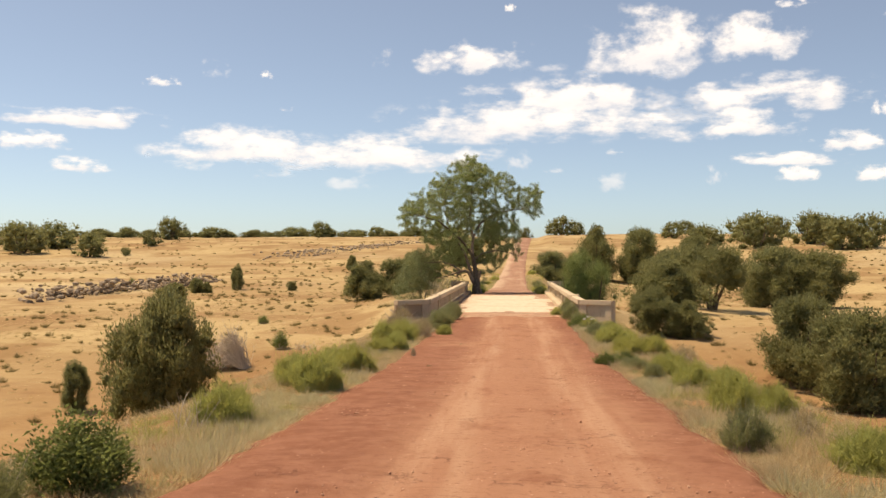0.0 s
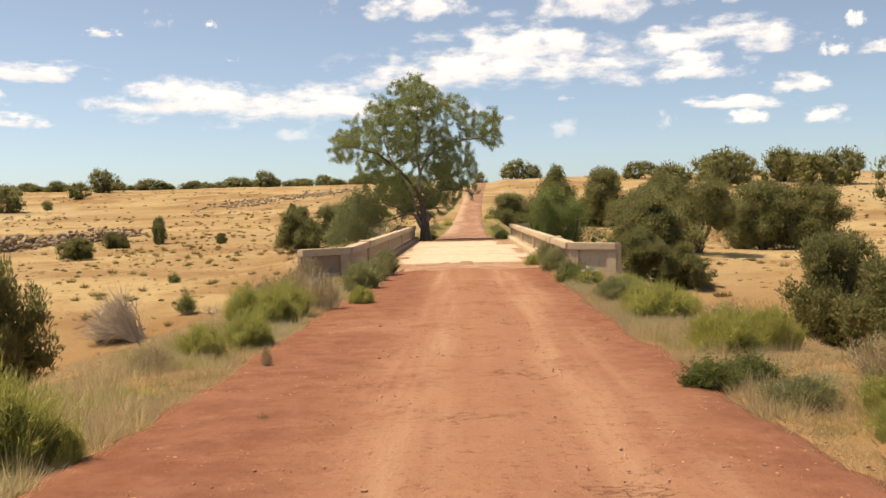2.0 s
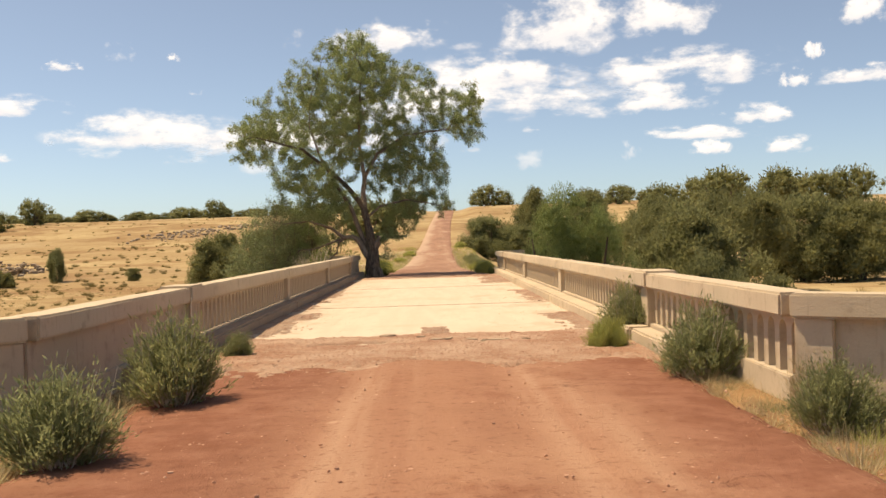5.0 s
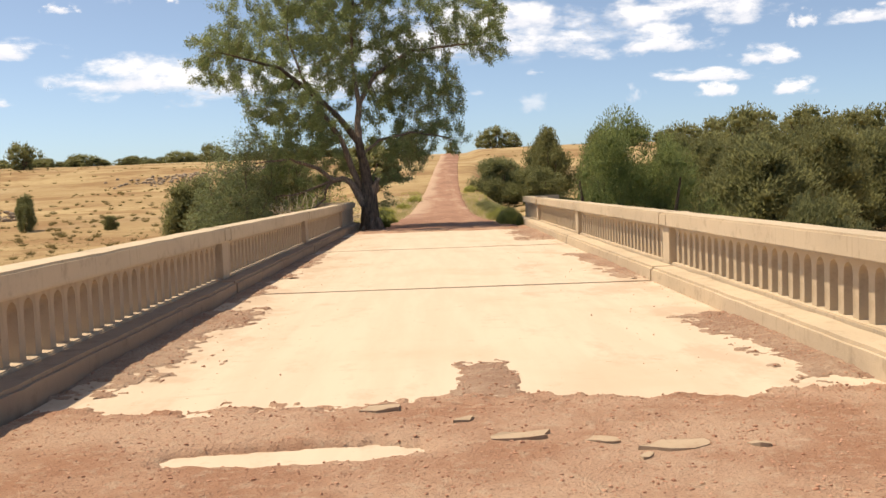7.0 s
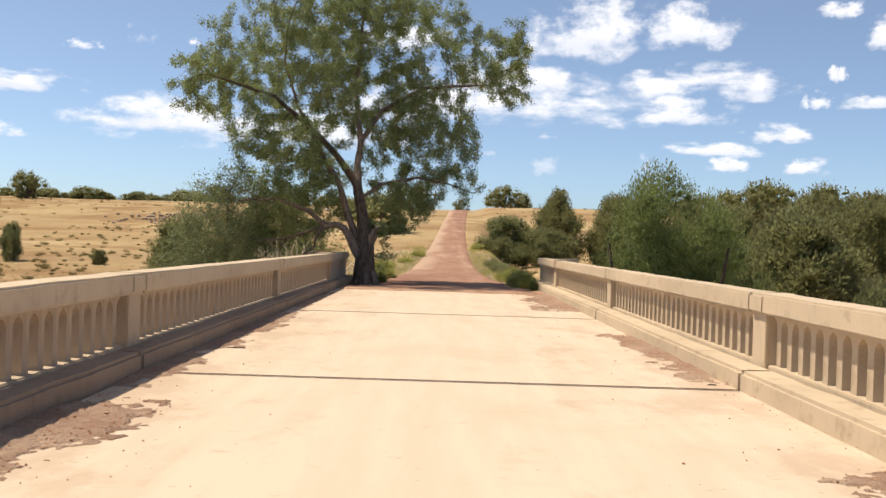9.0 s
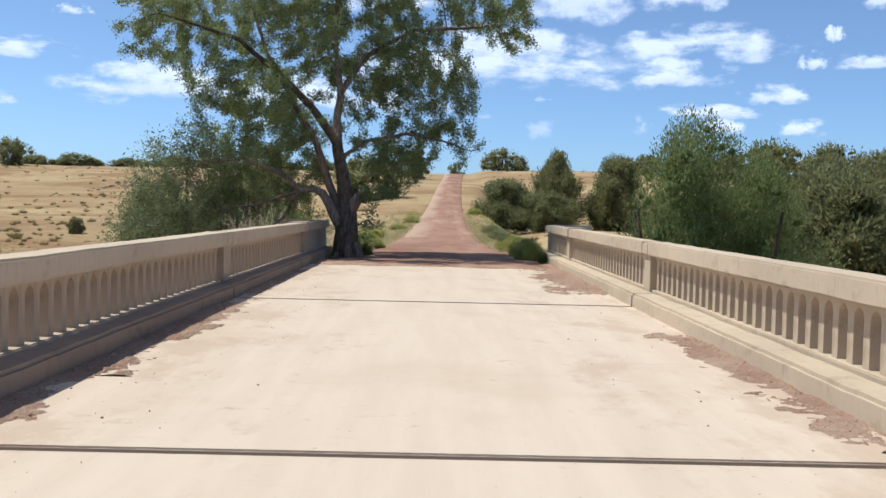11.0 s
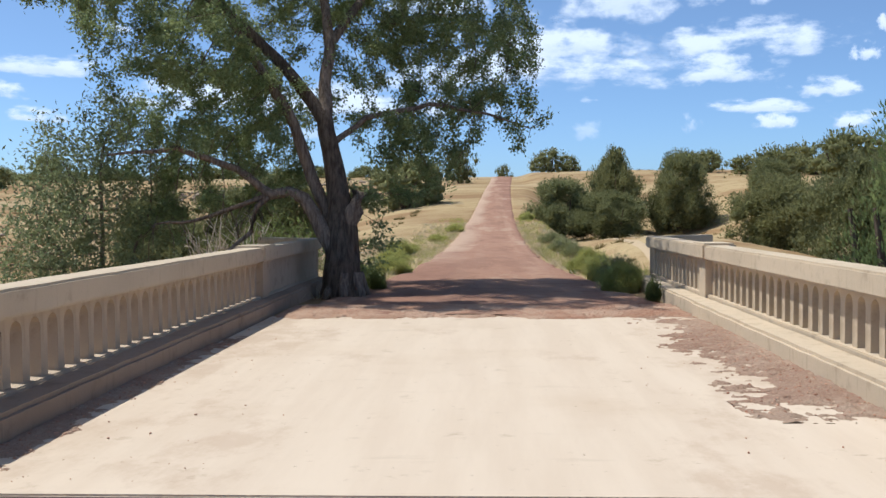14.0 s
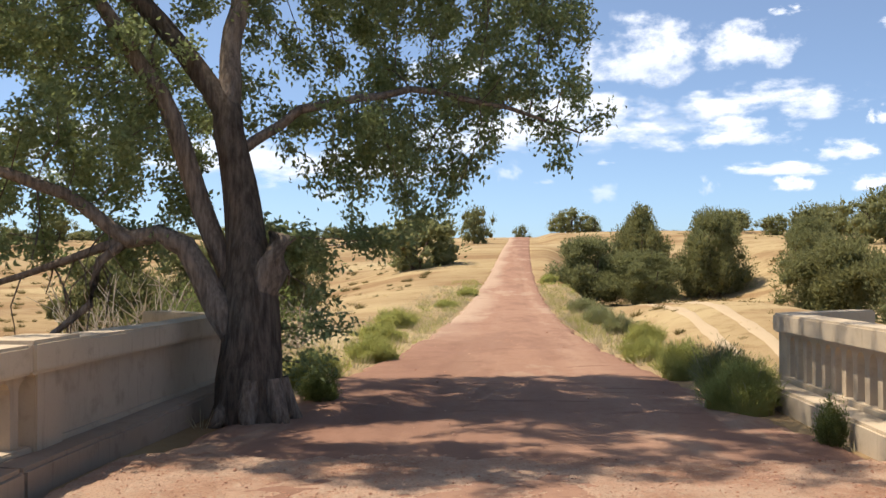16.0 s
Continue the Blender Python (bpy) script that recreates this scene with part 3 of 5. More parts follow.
for side in (-1, 1):
    c = MID + side * 3.57
    for i in range(3):
        parapet_stretch(side, POSTS[i] + 0.22, POSTS[i + 1] - 0.22, True)
    for i, y in enumerate(POSTS):
        outer = i in (0, 3)
        bm = bmesh.new()
        block(bm, c - 0.165, c + 0.165, y - 0.22, y + 0.22, -0.9, 0.2, 0.012)
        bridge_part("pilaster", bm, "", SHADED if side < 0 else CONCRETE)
        bm = bmesh.new()
        o = 0.03 if outer else -0.002
        block(bm, c - 0.22 - o, c + 0.22 + o, y - (0.42 if outer else 0.225), y + (0.42 if outer else 0.225), 0.178, 0.40 + o, 0.03)
        roughen(bm, 0.006, 1.7)
        bridge_part("coping", bm, "sun-bleached concrete coping")
    for a, b in SPANS:
        lo, hi = (a + 1.2 if a < 50 else a + 0.01), b - 0.01
        k0, k1 = (MID + 3.05, MID + 3.42) if side > 0 else (MID - 3.46, MID - 3.15)
        # left kerb: mud colour, darkened further for the parapet's shade
        bridge_part("kerb", long_box(k0, k1, lo, hi, -0.9, -0.39, 0.035, 0.009), "worn and broken concrete kerb" if side > 0 else "mud-stained broken concrete kerb", MUDDY_SHADED if side < 0 else CONCRETE)
    # straight wings, then splayed ends
    wings = ((45.0, POSTS[0] - 0.22, -1), (POSTS[3] + 0.22, 84.7, 1))
    for y0, y1, far in wings:
        open_work = side > 0
        parapet_stretch(side, y0, y1, open_work)
        k0, k1 = (MID + 3.10, MID + 3.42) if side > 0 else (MID - 3.46, MID - 3.17)
        bridge_part("kerb", long_box(k0, k1, y0 - 1.06 if far > 0 else y0 + 2.5, y1 if far > 0 else y1 - 0.2, -0.9, -0.40, 0.03, 0.008), "worn concrete kerb", MUDDY_SHADED if side < 0 else CONCRETE)
        end = y1 if far > 0 else y0
        angle = side * -far * 50
        turn = Matrix.Translation((c, end, 0)) @ Matrix.Rotation(radians(angle), 4, "Z") @ Matrix.Translation((-c, -end, 0))
        if far > 0:
            parapet_stretch(side, end - 0.05, end + 1.7, False, turn)
        else:
            parapet_stretch(side, end - 1.7, end + 0.05, False, turn)


# ---- dirt lying on the deck ----
PEBBLES = []

def dirt_patch(x0, x1, y0, y1, seed, lean, high=0.05, thresh=0.0, label="red grit drifted over the deck edge", floor=DECK_Z, mat=None):
    """A thin drift with a ragged edge. lean: +1 thins towards +x, -1 towards -x, 0 in from all sides, 2 thins towards +y."""
    nx, ny = int((x1 - x0) / 0.03) + 2, int((y1 - y0) / 0.035) + 2
    X, Y = np.meshgrid(np.linspace(x0, x1, nx), np.linspace(y0, y1, ny))
    u, v = (X - x0) / (x1 - x0), (Y - y0) / (y1 - y0)
    if lean == 1:
        base = np.minimum(1 - 1.25 * u, 4 * np.minimum(v, 1 - v))
    elif lean == -1:
        base = np.minimum(1.25 * u - 0.25, 4 * np.minimum(v, 1 - v))
    elif lean == 2:
        base = np.minimum(np.minimum(9.0 * (0.93 - v), 1.3), 5.0 * v - 0.3) - 3.0 * np.exp(-np.abs((X + 1.65) / 0.72) ** 4 - ((Y - 51.25 - 0.06 * X) / 0.17) ** 2)
    else:
        base = 3.0 * np.minimum(np.minimum(u, 1 - u), np.minimum(v, 1 - v))
    if lean == 3:
        base = np.minimum(np.minimum(7.0 * (v - 0.2), 0.9), 6.0 * (1 - v) - 0.2)
    n = np.zeros_like(X)
    for s, a in ((0.6, 0.5), (2.1, 0.45), (6.0, 0.4), (15.0, 0.3)):
        n += a * np.array([noise.noise(Vector((x * s + seed * 9.1, y * s, seed))) for x, y in zip(X.ravel(), Y.ravel())]).reshape(X.shape)
    h = base + n - 0.25 - thresh
    keep = h > 0
    Z = floor + 0.004 + high * np.tanh(np.maximum(h, 0) * 1.6) + 0.006 * waves(X, Y, 0.06)
    Z = np.where(keep, Z, floor - 0.03)
    me = sheet("dirt_drift", X, Y, Z)
    k = np.flatnonzero((h > 0.02).ravel())
    k = np.random.default_rng(seed).choice(k, min(len(k), int(len(k) * 0.22)), replace=False)
    PEBBLES.append((X.ravel()[k], Y.ravel()[k], Z.ravel()[k]))
    ob = place_mesh("dirt_drift", me, mat or GRIT, None, label, True)
    return tagged(ob, category="dirt", kind="stuff", group="dirt on the deck")


dirt_patch(-3.84, -2.75, 53.0, 58.6, 1, 1, 0.035)
dirt_patch(-3.84, -3.25, 58.8, 63.6, 2, 1, 0.025)
dirt_patch(-3.84, -3.2, 62.6, 69.4, 3, 1, 0.025)
dirt_patch(-3.84, -3.4, 70.0, 76.5, 4, 1, 0.025)
dirt_patch(1.5, 2.38, 52.5, 56.5, 5, -1, 0.04)
dirt_patch(1.75, 2.38, 60.5, 66.6, 6, -1, 0.03)
dirt_patch(1.3, 2.38, 71.5, 78.8, 7, -1, 0.04)
dirt_patch(-3.72, 2.38, 47.6, 53.0, 8, 2, 0.05, mat=RED_GRIT)
dirt_patch(-3.7, 2.36, 77.8, 80.6, 12, 3, 0.035, mat=RED_GRIT)
dirt_patch(-0.75, -0.2, 52.4, 54.1, 9, 0, 0.015, -0.15)


def concrete_fragment(x, y, size, turn, seed):
    """A flat broken piece of the slab edge, lying in the dirt."""
    r = np.random.default_rng(seed)
    bm = bmesh.new()
    ring = [(size * (1.0 if k % 2 else 0.8) * r.uniform(0.7, 1.1) * math.cos(a), 0.42 * size * r.uniform(0.7, 1.1) * math.sin(a)) for k, a in ((k, 2 * math.pi * k / 9) for k in range(9))]
    f = bm.faces.new([bm.verts.new((px, py, -0.05)) for px, py in ring])
    up = bmesh.ops.extrude_face_region(bm, geom=[f])
    for v in up["geom"]:
        if isinstance(v, bmesh.types.BMVert):
            v.co = Vector((v.co.x * 0.93, v.co.y * 0.93, 0.035 + r.uniform(-0.008, 0.008)))
    bmesh.ops.recalc_face_normals(bm, faces=bm.faces)
    ob = part("concrete_fragment", bm, DIRTY_CONCRETE, None, "broken flat piece of dirty concrete lying in red dirt")
    tagged(ob, category="rubble", group="broken concrete at the deck edge")
    ob.matrix_world = Matrix.Translation((x, y, DECK_Z + 0.03)) @ Matrix.Rotation(turn, 4, "Z") @ Matrix.Rotation(r.uniform(-0.06, 0.06), 4, "X")


for k, (x, y, size, turn) in enumerate(((-0.36, 51.25, 0.24, 0.14), (0.1, 51.1, 0.13, -0.3), (0.5, 50.95, 0.27, 0.05), (-1.2, 52.1, 0.2, 0.3), (0.92, 50.9, 0.1, -0.5), (-0.68, 51.7, 0.11, 0.6), (0.27, 50.75, 0.08, 0.9))):
    concrete_fragment(x, y, size, turn, 400 + k)

# ---- plants: makers ----
def unit(v):
    return v / np.maximum(np.linalg.norm(v, axis=-1, keepdims=True), 1e-9)


def leaf_quads(pos, axis, length, width, rng):
    """A kite-shaped leaf at each place, lying along its axis with a random twist."""
    side = unit(np.cross(axis, rng.normal(size=axis.shape)))
    L, W = np.asarray(length)[:, None] * axis, np.asarray(width)[:, None] * side
    lift = unit(np.cross(axis, side)) * np.asarray(width)[:, None] * 0.25
    return np.stack([pos, pos + 0.45 * L + W / 2 + lift, pos + L, pos + 0.45 * L - W / 2 + lift], 1)


def blades(base, tip, width, rng):
    """A thin blade, bent a little, from each base to each tip: two narrow four-sided faces."""
    axis = unit(tip - base)
    side = unit(np.cross(axis, rng.normal(size=axis.shape))) * np.asarray(width)[:, None] / 2
    mid = (base + tip) / 2 + rng.normal(size=base.shape) * 0.06 * np.linalg.norm(tip - base, axis=1, keepdims=True)
    low = np.stack([base - side, base + side, mid + side * 0.8, mid - side * 0.8], 1)
    return np.concatenate([low, np.stack([mid - side * 0.8, mid + side * 0.8, tip + side * 0.15, tip - side * 0.15], 1)])


def tube(bm, pts, radii, sides=7):
    """A tapered limb along points."""
    rings = []
    ref = Vector((0.31, 0.17, 0.93))
    for i, p in enumerate(pts):
        d = (Vector(pts[min(i + 1, len(pts) - 1)]) - Vector(pts[max(i - 1, 0)])).normalized()
        a = d.cross(ref)
        a = a.normalized() if a.length > 0.05 else d.orthogonal().normalized()
        b = d.cross(a)
        rings.append([bm.verts.new(Vector(p) + (a * math.cos(k) + b * math.sin(k)) * radii[i]) for k in (2 * math.pi * j / sides for j in range(sides))])
    for r, s in zip(rings, rings[1:]):
        for j in range(sides):
            bm.faces.new((r[j], r[(j + 1) % sides], s[(j + 1) % sides], s[j]))
    if len(rings[-1]) > 2:
        bm.faces.new(rings[-1])


def juniper_maker(name, seed, leaves, size, wide, high, mat, label, lean=0.0, bare=0.06, tops=1, count=84, core=0.82, fray=1.5):
    """A juniper of a given width and height: stems, and a lumpy crown of short upturned sprays over a dark heart. tops: how many leaders it has."""
    rng = np.random.default_rng(seed)
    lumps = []
    peaks = [(0.0, 0.0, 1.0)] + [(0.30 * math.cos(k * 2.4 + seed), 0.30 * math.sin(k * 2.4 + seed), rng.uniform(0.72, 0.92)) for k in range(tops - 1)]
    for i in range(count):
        px, py, top = peaks[rng.integers(0, len(peaks))]
        h = rng.uniform(bare + 0.05, 0.95)
        half = 0.5 * max(0.02, 1 - abs((h - 0.40) / 0.60) ** 2.4) ** 0.5
        half *= min(1.0, 0.6 + 1.5 * h)
        a = rng.uniform(0, 2 * math.pi)
        half *= 0.86 + 0.2 * math.sin(2 * a + seed * 1.7 + 3 * h) + 0.12 * math.sin(5 * a + seed + 2 * h)
        if tops > 1:
            half *= 1.05 - 0.62 * h if tops < 4 else 1.15 - 0.85 * h
        r = rng.uniform(0.055, 0.125) * (1.0 if h < 0.7 else 0.8)
        k = max(half - r * 0.6, 0.0) * rng.uniform(0.45, 1.16)
        f = h * (1.0 if tops > 1 else 0.0)
        lumps.append(((k * math.cos(a) + lean * h + px * f) * wide, (k * math.sin(a) + py * f) * wide, (h * top - r * 0.3) * high, r * (wide + high) / 2))
    lumps = np.array(lumps)
    C, R = lumps[:, :3], lumps[:, 3]
    pick = rng.choice(len(C), leaves, p=R**2 / (R**2).sum())
    u = unit(rng.normal(size=(leaves, 3)) + np.array([0, 0, 0.25]))
    pos = C[pick] + u * (R[pick] * rng.uniform(0.35, fray, leaves))[:, None] * np.array([1, 1, 1.7])
    axis = unit(u * 0.55 + np.array([0, 0, 1.0]) + rng.normal(size=u.shape) * 0.4)
    crown = leaf_quads(pos, axis, size * rng.uniform(0.6, 1.5, leaves), size * 0.36 * rng.uniform(0.6, 1.3, leaves), rng)
    lo, hi = np.percentile(crown.reshape(-1, 3), [1, 99], axis=0)
    true_wide, true_high = (hi - lo)[:2].mean(), hi[2]
    root = empty(name, (0, 0, 0), label, "juniper tree", "junipers of the grassland")
    root["size"] = (true_wide, true_high)
    bm = bmesh.new()
    for k in range(5):
        a = rng.uniform(0, 6.28)
        o = 0.30 * wide * rng.uniform(0.3, 1)
        tube(bm, [(0.02 * wide * math.cos(a), 0.02 * wide * math.sin(a), -0.06 * high), (o * 0.35 * math.cos(a), o * 0.35 * math.sin(a), 0.16 * high), (o * math.cos(a) + lean * 0.4 * wide, o * math.sin(a), 0.42 * high), (o * 1.2 * math.cos(a) + lean * 0.7 * wide, o * 1.2 * math.sin(a), 0.66 * high)], [0.030 * wide, 0.024 * wide, 0.015 * wide, 0.006 * wide], 6)
    part("trunk", bm, JUNBARK, root)
    place_mesh("crown", poly_mesh("crown", crown, 4), mat, root)
    bm = bmesh.new()
    for (x, y, z), r in zip(C, R):
        made = bmesh.ops.create_icosphere(bm, subdivisions=2 if leaves > 12000 else 1, radius=r * core, matrix=Matrix.Translation((x, y, z)))
        for v in made["verts"]:
            v.co += noise.noise_vector(v.co * 2) * r * 0.2 + noise.noise_vector(v.co * 7) * r * 0.1
    part("inner_foliage", bm, mat, root, "", True)
    return root


STORE = {}


def plant(kind, x, y, wide, high, seed=0, sink=0.0, label="", z=None):
    """A copy of a plant that was built once, set on the ground and sized."""
    src = STORE[kind]
    zz = float(ground_z(np.float64(x), np.float64(y))) if z is None else z
    w0, h0 = src.get("size", (1.0, 1.0))
    wide, high = wide / w0, high / h0
    m = Matrix.Translation((x, y, zz - sink)) @ Matrix.Rotation(seed * 2.399, 4, "Z") @ Matrix.Diagonal((wide, wide, high, 1))
    if src.get("used"):
        ob = copy_thing(src, m @ Matrix.Diagonal((1 / src.scale.x, 1 / src.scale.y, 1 / src.scale.z, 1)))
    else:
        ob = src
        ob["used"] = 1
        ob.matrix_basis = m
    if label:
        tagged(ob, label)
    return ob


def shrub_maker(name, seed, count, mat, label, category, kind, thick=0.012, twigs=0, leafy=0.0):
    """A shrub one metre high and one wide. Stems fan out from the foot to a dome; leafy ones carry small leaves along them."""
    rng = np.random.default_rng(seed)
    a, q = rng.uniform(0, 6.28, count), rng.uniform(0, 1, count) ** 0.6
    base = np.stack([0.14 * q * np.cos(a), 0.14 * q * np.sin(a), np.full(count, -0.05)], 1)
    th = q * 1.25 + rng.normal(size=count) * 0.12
    lump = 1 + 0.2 * np.sin(3 * a + seed) * np.sin(4 * th + seed) + 0.16 * np.sin(7 * a) * np.cos(5 * th)
    rad = rng.uniform(0.72, 1.05, count) * lump
    tip = np.stack([0.5 * rad * np.sin(th) * np.cos(a), 0.5 * rad * np.sin(th) * np.sin(a), 0.98 * rad * np.cos(np.minimum(th, 1.42)) * 0.9 + 0.08], 1)
    root = empty(name, (0, 0, 0), label, category, "roadside shrubs")
    if leafy:
        n = int(count * leafy)
        i = rng.integers(0, count, n)
        s = rng.uniform(0.45, 1.0, n)[:, None]
        pos = base[i] + (tip[i] - base[i]) * s + rng.normal(size=(n, 3)) * 0.02
        axis = unit(unit(tip[i] - base[i]) + rng.normal(size=(n, 3)) * 0.7)
        slim = mat == SAGE
        if slim:
            axis = unit(axis + unit(tip[i] - base[i]) * 0.9)
        leaves = leaf_quads(pos, axis, rng.uniform(0.05, 0.10, n) if slim else rng.uniform(0.035, 0.075, n), rng.uniform(0.008, 0.016, n) if slim else rng.uniform(0.016, 0.034, n), rng)
        place_mesh("foliage", poly_mesh("foliage", leaves, 4), mat, root)
        st = blades(base[::3], base[::3] + (tip - base)[::3] * 0.92, np.full(len(base[::3]), 0.010), rng)
        place_mesh("woody_base", poly_mesh("woody_base", st, 4), TWIG if twigs else mat, root)
    else:
        lo = base + (tip - base) * np.where(rng.uniform(size=count) < 0.85, rng.uniform(0.62, 0.92, count), rng.uniform(0.1, 0.5, count))[:, None]
        tip = lo + (unit(tip - base) + np.array([0, 0, 0.5]) + rng.normal(size=tip.shape) * 0.45) * rng.uniform(0.03, 0.09, count)[:, None]
        bm = bmesh.new()
        bmesh.ops.create_icosphere(bm, subdivisions=3, radius=1.0 if mat == RABBIT else 0.05)
        for v in bm.verts:
            v.co.normalize()
            az, tt = math.atan2(v.co.y, v.co.x), math.acos(max(-1, min(1, v.co.z)))
            k = (0.72 if mat == RABBIT else 0.12) * (1 + 0.2 * math.sin(3 * az + seed) * math.sin(4 * tt + seed) + 0.16 * math.sin(7 * az) * math.cos(5 * tt)) + 0.06 * noise.noise(v.co * 6)
            v.co = Vector((v.co.x * 0.5 * k, v.co.y * 0.5 * k, max(v.co.z, -0.15) * 0.9 * k + 0.06))
        part("inner_foliage", bm, mat, root, "", True)
        place_mesh("foliage", poly_mesh("foliage", blades(lo, tip, rng.uniform(0.6, 1.4, count) * thick, rng), 4), mat, root)
        k = count // 6
        place_mesh("woody_base", poly_mesh("woody_base", blades(base[:k], base[:k] + (tip - base)[:k] * 0.55, np.full(k, 0.014), rng), 4), TWIG, root)
    if twigs:
        j = rng.integers(0, count, twigs)
        tp = tip[j] * rng.uniform(0.9, 1.25, twigs)[:, None]
        place_mesh("twig_spray", poly_mesh("twig_spray", blades(base[j], tp, np.full(twigs, 0.011), rng), 4), TWIG, root, "bleached bare twigs")
    return root


# ---- junipers ----
JL = "dark olive rounded juniper standing in dry grass"
for k, (sd, ln, tp) in enumerate(((11, 0.05, 1), (23, -0.06, 1), (37, 0.0, 2), (41, 0.1, 1))):
    STORE["mid%d" % k] = juniper_maker("juniper", sd, 36000, 0.17, 5.0, 5.4, JUNIPER, JL, ln, 0.05 if k else 0.12, tp, 120, 0.5, 1.22)
for k, sd in enumerate((51, 62, 73)):
    STORE["far%d" % k] = juniper_maker("juniper", sd, 2200, 0.40, 6.4, 5.0, JUNIPER, "dark juniper on the far slope", 0.05 * (k - 1), 0.04, 1, 60, 0.80)
STORE["umbrella"] = juniper_maker("juniper", 47, 26000, 0.18, 8.0, 6.8, JUNIPER, "flat-topped juniper on a bare trunk in dry grass", 0.0, 0.34, 1, 110, 0.5, 1.22)
STORE["tall"] = juniper_maker("juniper", 81, 130000, 0.085, 5.6, 8.0, JUNIPER_BRIGHT, "tall fresh green juniper rising beside the bridge parapet", 0.0, 0.1, 5, 150, 0.28, 1.0)

# x, y, width, height
NEAR_LEFT = [(-17.5, 47.0, 4.1, 6.7), (-24.1, 52.0, 1.5, 2.7), (-17.6, 115.0, 4.6, 4.4), (-14.2, 115.6, 4.2, 4.2), (-11.4, 117.0, 3.8, 4.6), (-40.0, 139.3, 1.9, 3.4), (-30.4, 182.0, 2.2, 2.7), (-32.0, 139.5, 1.3, 1.4), (-40.7, 114.0, 2.8, 2.4), (-44.4, 133.8, 2.2, 2.0), (-42.6, 133.4, 1.5, 1.5)]
NEAR_RIGHT = [(17.6, 62.0, 4.6, 5.4), (18.9, 55.0, 5.8, 5.3), (10.4, 74.0, 3.0, 3.4), (12.6, 73.0, 3.0, 2.6), (30.2, 116.0, 7.6, 6.9), (34.4, 115.2, 7.4, 6.4), (17.4, 111.5, 5.2, 5.2), (13.5, 90.0, 6.0, 5.0), (5.4, 141.0, 5.2, 4.4), (9.2, 140.0, 4.8, 3.6), (21.8, 137.0, 7.4, 5.6), (16.0, 190.0, 7.4, 9.8), (24.2, 190.0, 8.2, 9.8), (32.6, 180.0, 5.4, 6.4)]
for i, (x, y, w, h) in enumerate(NEAR_LEFT + NEAR_RIGHT):
    plant("mid%d" % (i % 4), x, y, w, h, i, 0.1)
plant("umbrella", 19.9, 100.5, 7.0, 6.5, 0, 0.1)
plant("tall", 5.15, 75.8, 3.7, 6.3, 0, 0.2)
FAR_RIGHT = [(37.8, 194.0, 7.4, 5.9), (49.0, 200.0, 9.6, 7.2), (64.5, 215.0, 9.6, 6.8), (65.0, 198.0, 8.0, 6.2), (71.0, 201.0, 8.4, 6.9), (67.3, 168.0, 7.8, 7.9), (42.9, 231.0, 5.0, 3.2), (38.5, 239.0, 5.4, 4.0), (52.0, 221.0, 8.0, 5.2), (76.0, 250.0, 9.0, 5.6), (14.2, 289.0, 8.0, 5.6), (19.0, 291.0, 4.5, 3.9)]
FAR_LEFT = [(-8.6, 163.0, 8.4, 5.2), (-5.0, 233.0, 5.0, 6.2), (4.2, 318.0, 3.8, 4.2), (-94.5, 212.0, 7.2, 5.6), (-89.0, 219.0, 2.4, 1.9), (-93.8, 248.0, 5.2, 4.2), (-107.8, 300.0, 8.4, 7.0), (-113.0, 218.0, 10.0, 7.2), (-113.0, 236.0, 11.0, 6.6), (-65.8, 333.0, 6.8, 5.4), (-120.0, 228.0, 8.0, 6.5)]
for i, (x, y, w, h) in enumerate(FAR_RIGHT + FAR_LEFT):
    plant("far%d" % (i % 3), x, y, w, h, i, 0.1)
rng = np.random.default_rng(5)
for i in range(120):
    x = -200 + 182 * i / 119 + rng.uniform(-2, 2)
    y = 338 + rng.uniform(-5, 8) - 0.15 * max(0, -x - 90)
    h = rng.uniform(1.2, 2.7) + (1.2 if i % 9 == 0 else 0.0)
    plant("far%d" % (i % 3), x, y, h * rng.uniform(1.5, 2.8), h, i, 0.1)
for i in range(13):
    x = 50 + 9 * i + rng.uniform(-3, 3)
    y = 262 + rng.uniform(-22, 40)
    h = rng.uniform(3.6, 5.4)
    plant("far%d" % (i % 3), x, y, h * rng.uniform(1.1, 1.6), h, i, 0.1)


# ---- the elm by the far end of the bridge ----
def colonise(seeds, targets, reach=2.6, kill=0.42, stride=0.27, rounds=90, droop=0.0):
    """Limbs that grow step by step towards the places where leaves shall be. Returns nodes and parents."""
    nodes, parent = [np.array(p, float) for p, _ in seeds], [k for _, k in seeds]
    T = np.array(targets)
    for _ in range(rounds):
        if not len(T):
            break
        N = np.array(nodes)
        d = np.linalg.norm(T[:, None] - N[None], axis=2)
        near = d.argmin(1)
        dist = d[np.arange(len(T)), near]
        ok = dist < reach
        if not ok.any():
            reach *= 1.5
            continue
        pull = np.zeros_like(N)
        np.add.at(pull, near[ok], (T[ok] - N[near[ok]]) / dist[ok][:, None])
        grown = np.where(np.linalg.norm(pull, axis=1) > 1e-6)[0]
        for g in grown:
            step_dir = unit(pull[g] + np.array([0, 0, -droop]) + RNG.normal(size=3) * 0.12)
            nodes.append(N[g] + step_dir * stride)
            parent.append(int(g))
        N2 = np.array(nodes[len(N):])
        T = T[np.linalg.norm(T[:, None] - N2[None], axis=2).min(1) > kill]
    return np.array(nodes), np.array(parent)


